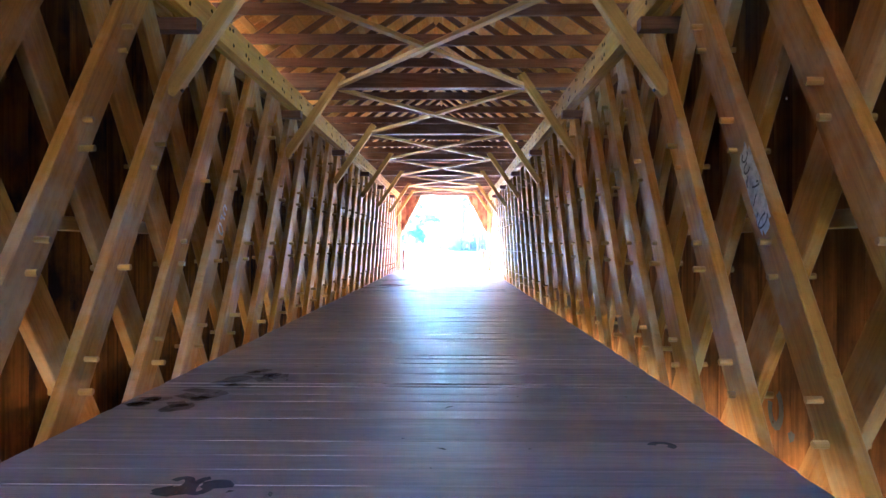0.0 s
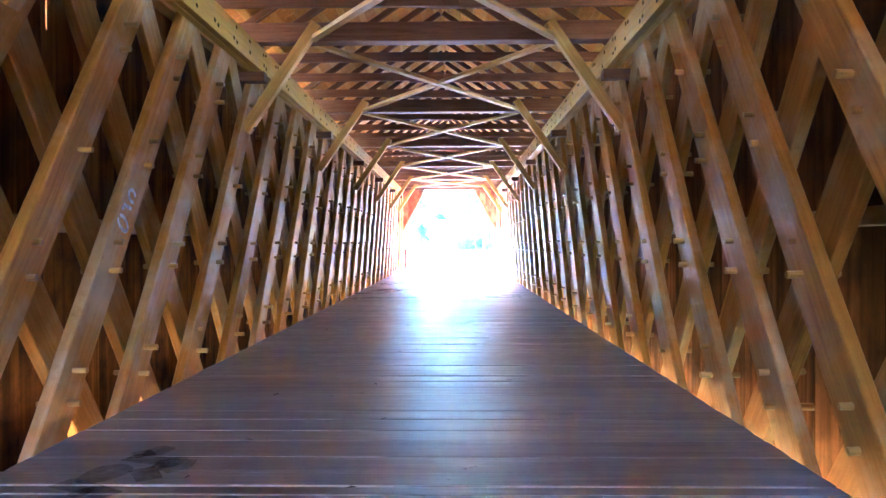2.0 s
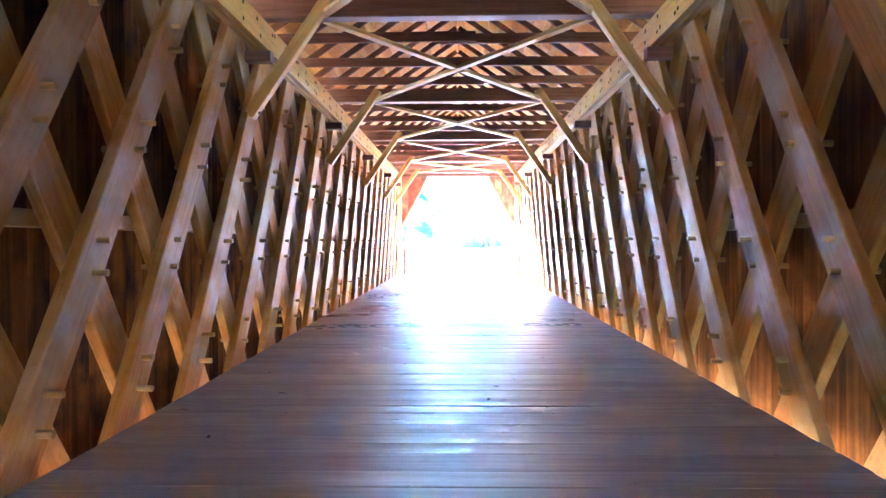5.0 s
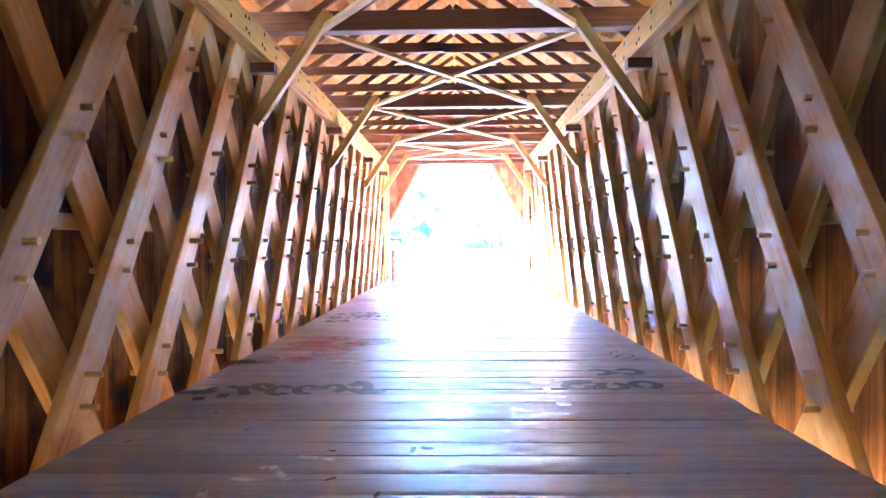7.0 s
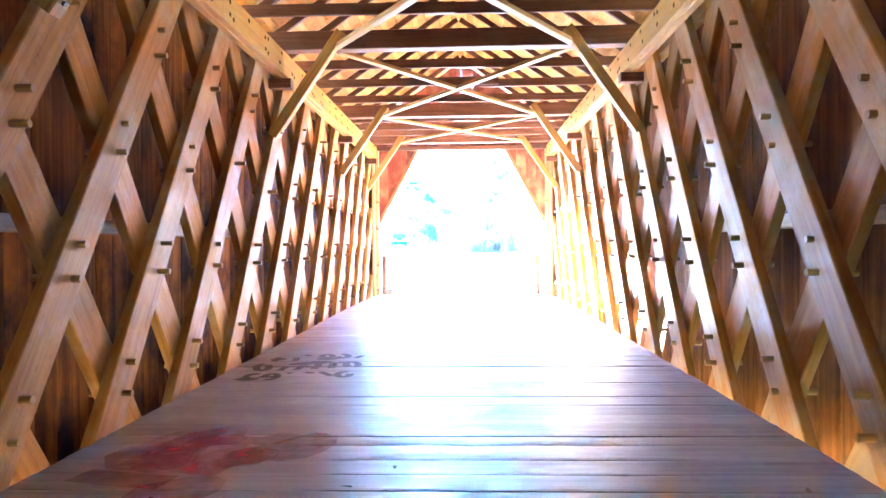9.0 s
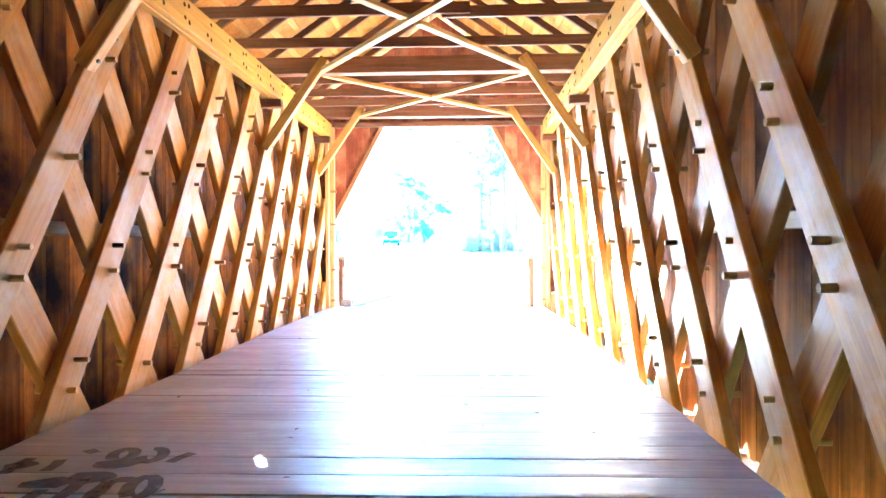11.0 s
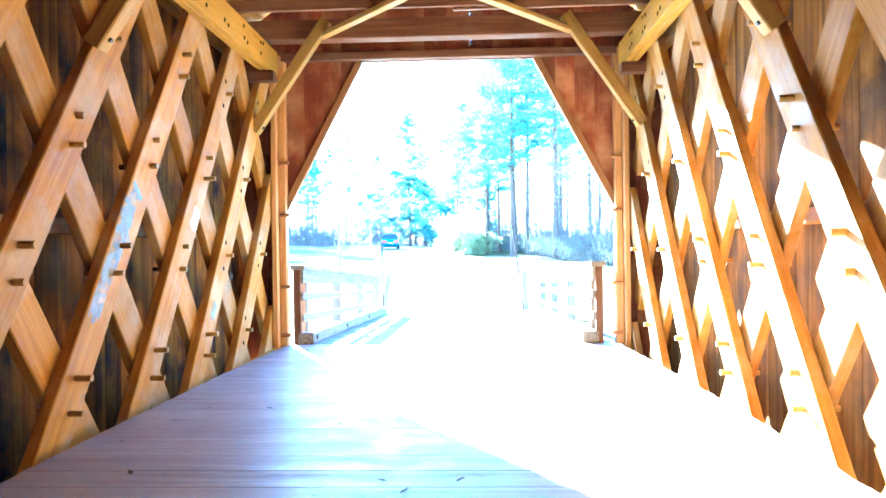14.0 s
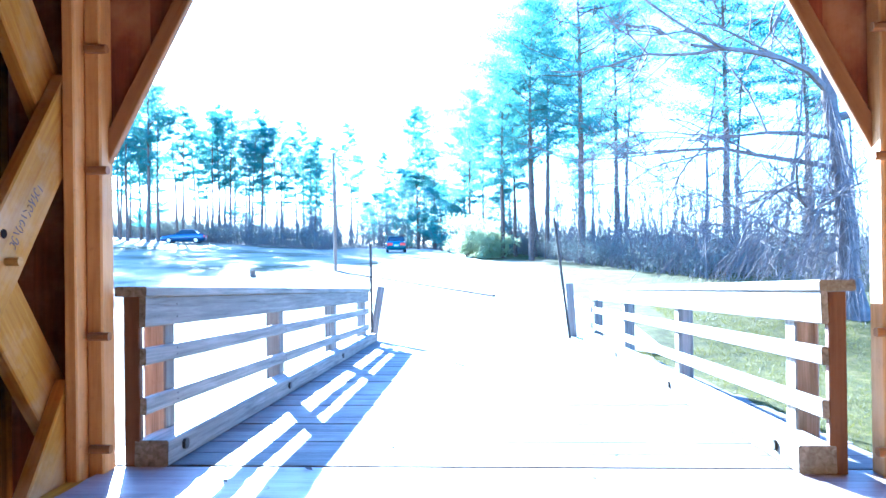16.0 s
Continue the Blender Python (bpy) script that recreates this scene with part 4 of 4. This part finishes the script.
for s, top, foot, lab in ((-1, (-2.03, 40.85, 1.28), (-2.02, 40.85, -0.6), "thin dark metal stake at the end of the railing"), (1, (1.36, 40.75, 1.72), (1.63, 40.75, -0.6), "thin leaning metal stake at the end of the railing")):
    st = bar("stake", foot, top, 0.045, 0.045, M_IRON, None, worn=0.008)
    tagged(st, lab, "stake", "marker stakes")
for s, top, foot in ((-1, (-1.86, 41.0, 0.48), (-2.02, 40.85, -0.6)), (1, (1.66, 41.1, 0.5), (1.72, 41.0, -0.6))):
    bp = bar("bollard", foot, top, 0.14, 0.06, M_RAIL, None, (1, 0, 0), worn=0.01)
    tagged(bp, "leaning weathered wooden post at the railing's end", "post", "end posts")
rng = random.Random(81)
sx, sy = -10.2, 58.5
stump = thing("stump", "small broken grey stump in the grass", "stump", at=on_ground(sx, sy))
v, f = [], []
for k in range(5):
    p = Vector(on_ground(sx + rng.uniform(-0.12, 0.12), sy + rng.uniform(-0.1, 0.1)))
    tube(v, f, [p - Vector((0, 0, 0.1)), p + Vector((rng.uniform(-0.1, 0.1), 0, 0.32))], [0.06, 0.03], 5)
put("wood", mesh_of("wood", v, f, M_POLE), Matrix(), stump)
edge = bar("edging", (-7.0, 61.6, ground_height(-7, 61.6) + 0.05), (0.4, 48.5, ground_height(0.4, 48.5) + 0.06), 0.1, 0.1, M_POLE, None, worn=0.02)
tagged(edge, "long low timber edging lying along the gravel", "edging")


# ---- parked cars ----
def paint(name, color):
    m, nt, b = start_material(name)
    b.inputs["Base Color"].default_value = (*color, 1)
    b.inputs["Roughness"].default_value, b.inputs["Metallic"].default_value = 0.3, 0.3
    b.inputs["Coat Weight"].default_value = 0.6
    return m


M_GLASS = plain("dark_car_glass", (0.02, 0.025, 0.03), 0.08, vary=0.1)
M_TYRE = plain("tyre_rubber", (0.025, 0.025, 0.025), 0.85)
M_RIM = plain("alloy_rim", (0.5, 0.5, 0.52), 0.3, 0.9, vary=0.1)
M_LAMP = paint("red_tail_lamp", (0.5, 0.02, 0.015))
M_PLATE = plain("pale_plate", (0.6, 0.6, 0.58), 0.5, vary=0.05)


def loft(sections, mat, name):
    """A skin over like-numbered rings of points, closed at both ends."""
    n = len(sections[0])
    verts = [p for s in sections for p in s]
    faces = [tuple(range(n))[::-1], tuple(range((len(sections) - 1) * n, len(sections) * n))]
    for i in range(len(sections) - 1):
        faces += [(i * n + k, i * n + (k + 1) % n, (i + 1) * n + (k + 1) % n, (i + 1) * n + k) for k in range(n)]
    return mesh_of(name, verts, faces, mat, True)


def car(label, color, at, turn, length=4.5, width=1.76):
    """A saloon; its nose points along its own +y."""
    t = thing("car", label, "car", "cars", at=at)
    body_paint = paint("car_paint_" + label.split()[0], color)
    m = Matrix.Translation(at) @ Matrix.Rotation(turn, 4, "Z")
    hw, hl = width / 2, length / 2

    def ring(y, low, belt, w):
        return [(-w * 0.9, y, low), (-w, y, low + 0.15), (-w, y, belt - 0.14), (-w * 0.93, y, belt), (w * 0.93, y, belt), (w, y, belt - 0.14), (w, y, low + 0.15), (w * 0.9, y, low)]

    rings = [ring(-hl, 0.36, 0.82, hw * 0.86), ring(-hl + 0.12, 0.26, 0.98, hw * 0.96), ring(-hl + 0.9, 0.22, 1.0, hw), ring(0, 0.2, 0.96, hw), ring(hl - 1.2, 0.2, 0.92, hw), ring(hl - 0.35, 0.22, 0.78, hw * 0.95), ring(hl, 0.3, 0.62, hw * 0.82)]
    put("body", loft(rings, body_paint, "body"), m, t)

    lowr, top = [(-hl + 0.55, 0.97), (hl - 1.35, 0.93)], [(-hl + 1.15, 1.42), (hl - 2.25, 1.44)]
    verts = [(-hw * 0.9, lowr[0][0], lowr[0][1]), (hw * 0.9, lowr[0][0], lowr[0][1]), (hw * 0.9, lowr[1][0], lowr[1][1]), (-hw * 0.9, lowr[1][0], lowr[1][1]),
             (-hw * 0.7, top[0][0], top[0][1]), (hw * 0.7, top[0][0], top[0][1]), (hw * 0.7, top[1][0], top[1][1]), (-hw * 0.7, top[1][0], top[1][1])]
    put("cabin", mesh_of("cabin", verts, [(0, 1, 5, 4), (1, 2, 6, 5), (2, 3, 7, 6), (3, 0, 4, 7), (4, 5, 6, 7)], M_GLASS), m, t, "dark car windows")
    rv = [(x * 0.72 * hw, y, z) for z in (1.42, 1.465) for x, y in ((-1, top[0][0] - 0.04), (1, top[0][0] - 0.04), (1, top[1][0] + 0.04), (-1, top[1][0] + 0.04))]
    put("car_roof", mesh_of("car_roof", rv, [(3, 2, 1, 0), (4, 5, 6, 7), (0, 1, 5, 4), (1, 2, 6, 5), (2, 3, 7, 6), (3, 0, 4, 7)], body_paint), m, t)
    for sx in (-1, 1):
        for wy in (-hl + 0.85, hl - 0.9):
            sec = [(0.32 * math.cos(a), 0.32 * math.sin(a)) for a in [math.pi / 9 * i for i in range(18)]]
            wheel = put("wheel", None, m @ Matrix.Translation((sx * (hw - 0.2), wy, 0.32)), t)
            base = m @ along((sx * (hw - 0.2), wy, 0.32), (sx * 3, wy, 0.32), (0, 0, 1))
            ty = prism(sec, 0.2, "tyre")
            ty.materials.append(M_TYRE)
            put("tyre", ty, base, wheel)
            ri = prism([(a * 0.6, b * 0.6) for a, b in sec], 0.208, "rim")
            ri.materials.append(M_RIM)
            put("rim", ri, base, wheel)
        put("tail_lamp", bar_mesh(0.46, 0.1, 0.24, M_LAMP, 0.03), m @ along((sx * hw * 0.38, -hl + 0.04, 0.72), (sx * hw * 2, -hl + 0.04, 0.72), (0, 1, 0)), t, "red tail lamp")
    put("number_plate", bar_mesh(0.4, 0.03, 0.13, M_PLATE, 0.004), m @ along((-0.2, -hl + 0.0, 0.62), (0.2, -hl + 0.0, 0.62), (0, 1, 0)), t, "pale plain plate")
    return t


car("teal saloon car with red tail lamps on the gravel road", (0.03, 0.1, 0.11), on_ground(-7.6, 90), radians(8))
car("dark blue saloon car on the upper road", (0.03, 0.06, 0.13), on_ground(-31.5, 99.5), radians(100))


# ---- paint marks, litter ----
def worn_paint(name, color, cover=0.5, soft=0.15, grain=9.0):
    """Old paint, worn through in patches."""
    m, nt, b = start_material(name)
    tc = nt.nodes.new("ShaderNodeTexCoord")
    n = node(nt, "ShaderNodeTexNoise", Scale=grain, Detail=7.0, Roughness=0.7)
    nt.links.new(tc.outputs["Object"], n.inputs["Vector"])
    b.inputs["Base Color"].default_value = (*color, 1)
    b.inputs["Roughness"].default_value = 0.5
    clear = nt.nodes.new("ShaderNodeBsdfTransparent")
    mix = nt.nodes.new("ShaderNodeMixShader")
    nt.links.new(ramp(nt, n.outputs[0], [(1 - cover - soft, (0, 0, 0)), (1 - cover + soft, (1, 1, 1))]), mix.inputs[0])
    nt.links.new(clear.outputs[0], mix.inputs[1])
    nt.links.new(b.outputs[0], mix.inputs[2])
    nt.links.new(mix.outputs[0], nt.nodes["Material Output"].inputs[0])
    return m


P_DARK = worn_paint("dark_spray_paint", (0.022, 0.025, 0.045), 0.68, 0.18)
P_FAINT = worn_paint("faded_spray_paint", (0.03, 0.032, 0.05), 0.46, 0.3, 6.0)
P_BROWN = worn_paint("dark_brown_paint", (0.045, 0.026, 0.03), 0.62, 0.22)
P_RED = worn_paint("red_spray_paint", (0.7, 0.05, 0.09), 0.38, 0.34, 4.5)
P_WHITE = worn_paint("white_chalk_paint", (0.8, 0.8, 0.78), 0.6)
P_SILVER = worn_paint("silver_grey_paint", (0.42, 0.46, 0.52), 0.66, 0.22, 14.0)
P_PALE = worn_paint("pale_wiped_paint", (0.6, 0.6, 0.6), 0.58)
P_WASH = worn_paint("washed_out_blue_paint", (0.24, 0.36, 0.55), 0.48, 0.3, 5.0)


def stroke(verts, faces, line, width):
    """A flat brush stroke through points of the plane z = 0."""
    n = len(verts)
    pts = [Vector((*q, 0)) for q in line]
    for i, q in enumerate(pts):
        d = (pts[min(i + 1, len(pts) - 1)] - pts[max(i - 1, 0)]).normalized()
        s = Vector((-d.y, d.x, 0)) * width / 2
        verts += [tuple(q - s), tuple(q + s)]
        if i:
            k = n + 2 * i
            faces.append((k - 2, k - 1, k + 1, k))


def scrawl(m, mat, label, size, letters, seed, width=0.04, loops=False, solid=0):
    """A row of unreadable strokes, size = (length, height) in the plane of m."""
    rng = random.Random(seed)
    t = thing("painted_mark", label, "graffiti")
    t.matrix_basis = m
    w = size[0] / max(letters, 1)
    count = 0

    def lay(line):
        nonlocal count
        v, f = [], []
        stroke(v, f, line, width)
        count += 1
        put("stroke", mesh_of("stroke", v, f, mat), m @ Matrix.Translation((0, 0, 0.0003 * count)), t)

    for k in range(letters):
        x0 = -size[0] / 2 + k * w
        if loops and rng.random() < 0.55:
            cx, cy, rx, ry = x0 + w / 2, rng.uniform(-0.1, 0.1) * size[1], w * 0.36, size[1] * rng.uniform(0.25, 0.46)
            a0, turn = rng.uniform(0, 6), rng.uniform(4.2, 6.0)
            lay([(cx + rx * math.cos(a0 + turn * i / 10), cy + ry * math.sin(a0 + turn * i / 10)) for i in range(11)])
        else:
            for _ in range(rng.randint(1, 2)):
                xa, xb = x0 + w * rng.uniform(0.1, 0.5), x0 + w * rng.uniform(0.4, 0.9)
                ya, yb = rng.choice((-0.45, 0.45)) * size[1], rng.uniform(-0.3, 0.45) * size[1]
                lay([(xa, ya), ((xa + xb) / 2 + rng.uniform(-0.1, 0.1) * w, (ya + yb) / 2), (xb, yb)])
    for _ in range(solid):
        x, y = rng.uniform(-0.5, 0.5) * size[0], rng.uniform(-0.5, 0.5) * size[1]
        r = rng.uniform(0.12, 0.3) * size[1]
        v = [(x + r * 1.4 * math.cos(a) * rng.uniform(0.7, 1.1), y + r * math.sin(a) * rng.uniform(0.7, 1.1), 0) for a in [math.pi / 6 * i for i in range(12)]]
        count += 1
        put("patch", mesh_of("patch", v, [tuple(range(12))], mat), m @ Matrix.Translation((0, 0, 0.0003 * count)), t)
    return t


def on_deck(x, y, turn=0.0):
    return pose(x, y, floor_z(y) + 0.0035, 0, 0, turn)


scrawl(on_deck(-1.62, 4.1, 68), P_FAINT, "faded dark spray-paint scrawl on the deck", (1.5, 0.45), 6, 1, 0.13, False, 12)
scrawl(on_deck(1.58, 2.5, 0), P_DARK, "small dark curved paint mark on the deck", (0.17, 0.2), 1, 9, 0.05, True)
scrawl(on_deck(-0.98, 1.8, 0), P_DARK, "dark blotch of paint on the deck", (0.26, 0.26), 2, 3, 0.05, True, 3)
scrawl(on_deck(-1.55, 17.9, 62), P_RED, "smeared red spray paint on the deck", (2.0, 0.85), 5, 4, 0.2, False, 16)
scrawl(on_deck(-0.98, 17.15, 0), P_RED, "small patch of red paint on the deck", (0.4, 0.16), 2, 5, 0.08, False, 3)
scrawl(on_deck(-1.75, 15.9, 30), P_DARK, "dark looped scrawl on the deck boards", (0.7, 0.45), 4, 6, 0.09, True, 2)
scrawl(on_deck(-1.05, 16.0, 8), P_DARK, "dark scrawl on the deck boards", (0.85, 0.42), 4, 7, 0.085, True, 2)
scrawl(on_deck(1.5, 16.62, 4), P_DARK, "bold dark paint letters worn off the deck", (0.55, 0.4), 2, 8, 0.085, True, 1)
scrawl(on_deck(1.35, 16.08, 4), P_DARK, "row of bold dark paint letters worn off the deck", (0.85, 0.44), 3, 45, 0.09, True, 1)
scrawl(on_deck(1.8, 17.5, -40), P_DARK, "thin dark looped scrawl on the deck", (0.6, 0.3), 3, 19, 0.03, True)
scrawl(on_deck(-0.14, 14.35, 0), P_DARK, "small dark blot of paint on the deck", (0.14, 0.12), 2, 33, 0.03, True, 1)
scrawl(on_deck(-1.45, 21.82, 14), P_BROWN, "dark brown looped scrawl on the deck", (1.0, 0.4), 6, 24, 0.07, True, 2)
scrawl(on_deck(-1.45, 21.28, 14), P_BROWN, "dark brown scrawl of bold strokes on the deck", (1.05, 0.42), 6, 25, 0.075, True, 3)
scrawl(on_deck(-1.42, 20.78, 8), P_BROWN, "dark brown scrawl on the deck", (1.0, 0.34), 6, 12, 0.07, True, 2)
scrawl(on_deck(0.92, 24.34, 0), P_WHITE, "row of pale painted strokes on the deck", (0.42, 0.16), 3, 13, 0.035)
scrawl(on_deck(1.02, 24.1, 0), P_WHITE, "row of pale painted strokes on the deck", (0.6, 0.16), 5, 14, 0.035)
scrawl(on_deck(-0.9, 13.9, 50), P_PALE, "faint pale smear on the deck boards", (0.9, 0.3), 4, 15, 0.05)


def on_truss(side, y, z, lean):
    """The plane of a lattice plank's inner face, with x along the plank."""
    up = Vector((0, lean * PANEL / 2, RISE)).normalized()
    x = up
    n = Vector((-side, 0, 0))
    yv = n.cross(x)
    return Matrix.Translation((side * (FACE - 0.004), y, z)) @ Matrix((x, yv, n)).transposed().to_4x4()


def smear(m, mat, label, size, seed):
    """A ragged wiped patch of paint, size = (length, height) in the plane of m."""
    rng = random.Random(seed)
    t = thing("painted_mark", label, "graffiti")
    t.matrix_basis = m
    rim = []
    for i in range(36):
        a = 2 * math.pi * i / 36
        c, d = math.cos(a), math.sin(a)
        k = rng.uniform(0.8, 1.0)
        rim.append((math.copysign(abs(c) ** 0.5, c) * size[0] / 2 * k, math.copysign(abs(d) ** 0.5, d) * size[1] / 2 * k, 0))
    put("patch", mesh_of("patch", rim, [tuple(range(36))], mat), m, t)
    return t


for x, y, w, h in ((0.78, 16.22, 0.18, 0.1), (0.8, 15.95, 0.07, 0.16), (0.84, 15.7, 0.16, 0.1), (0.86, 15.45, 0.12, 0.12)):
    smear(on_deck(x, y), P_WHITE, "small white smudge of paint on the deck", (w, h), int(y * 10))
smear(on_truss(1, 2.89, 1.58, 1), P_SILVER, "silver-grey wiped patch on a lattice plank", (0.72, 0.22), 16)
scrawl(on_truss(1, 2.89, 1.58, 1) @ Matrix.Translation((0, 0, 0.002)), P_DARK, "dark scribbled loops over a silver-grey patch", (0.6, 0.16), 7, 36, 0.014, True)
scrawl(on_truss(-1, 6.2, 1.48, 1), P_PALE, "faint pale chalk lettering on a lattice plank", (0.4, 0.19), 3, 17, 0.03, True)
smear(on_truss(-1, 28.0, 1.18, 1), P_WASH, "washed-out blue paint smear along a lattice plank", (1.25, 0.17), 18)
scrawl(on_truss(-1, 28.16, 1.42, 1) @ Matrix.Translation((0, 0, 0.002)), P_WASH, "pale blue paint strokes on a lattice plank", (0.7, 0.22), 5, 37, 0.05, True)
smear(on_truss(-1, 29.44, 1.47, 1), P_PALE, "small white smear on a lattice plank", (0.26, 0.16), 20)
smear(on_truss(-1, 29.87, 0.58, 1), P_WASH, "small pale blue smear on a lattice plank", (0.2, 0.13), 21)
scrawl(on_truss(-1, 30.3, 0.82, 1), P_DARK, "small dark pen scribbles on a lattice plank", (0.26, 0.12), 9, 38, 0.006, True)
scrawl(on_truss(-1, 31.57, 1.35, 1), P_DARK, "small dark pen scribbles on a lattice plank", (0.4, 0.07), 12, 31, 0.006, True)
scrawl(on_truss(-1, 30.6, 1.62, 1), P_DARK, "small dark pen scribbles on a lattice plank", (0.32, 0.09), 10, 32, 0.006, True)
scrawl(Matrix.Translation((SIDE_X - 0.006, 3.4, -0.03)) @ Matrix(((0, 0, -1), (-1, 0, 0), (0, 1, 0))).to_4x4(), P_DARK, "dark paint strokes low on the siding boards", (0.5, 0.34), 2, 21, 0.07, True)

# dry leaves and bark crumbs
rng = random.Random(91)
v, f = [], []
for _ in range(230):
    x, y = rng.gauss(0, 1.0), rng.uniform(-2, 40.5)
    if abs(x) > 2.0:
        continue
    z = floor_z(y) + 0.004 if y < Y_FRONT else deck_z(y) + 0.006
    a, r = rng.uniform(0, 6.28), rng.uniform(0.008, 0.035)
    c, s = math.cos(a), math.sin(a)
    n = len(v)
    for u, w, hgt in ((-1.3, 0, 0), (-0.3, -0.45, 0.012), (1.1, -0.1, 0.004), (0.9, 0.2, 0.014), (-0.4, 0.5, 0.008)):
        v.append((x + (c * u - s * w) * r, y + (s * u + c * w) * r, z + hgt * r * 40 * 0.5))
    f.append((n, n + 1, n + 2, n + 3, n + 4))
litter = new("leaf_litter", mesh_of("leaf_litter", v, f, plain("dry_leaf", (0.07, 0.05, 0.035), 0.8, vary=0.4)))
tagged(litter, "scattered dry leaf and bark crumbs on the deck", "litter", kind="stuff")
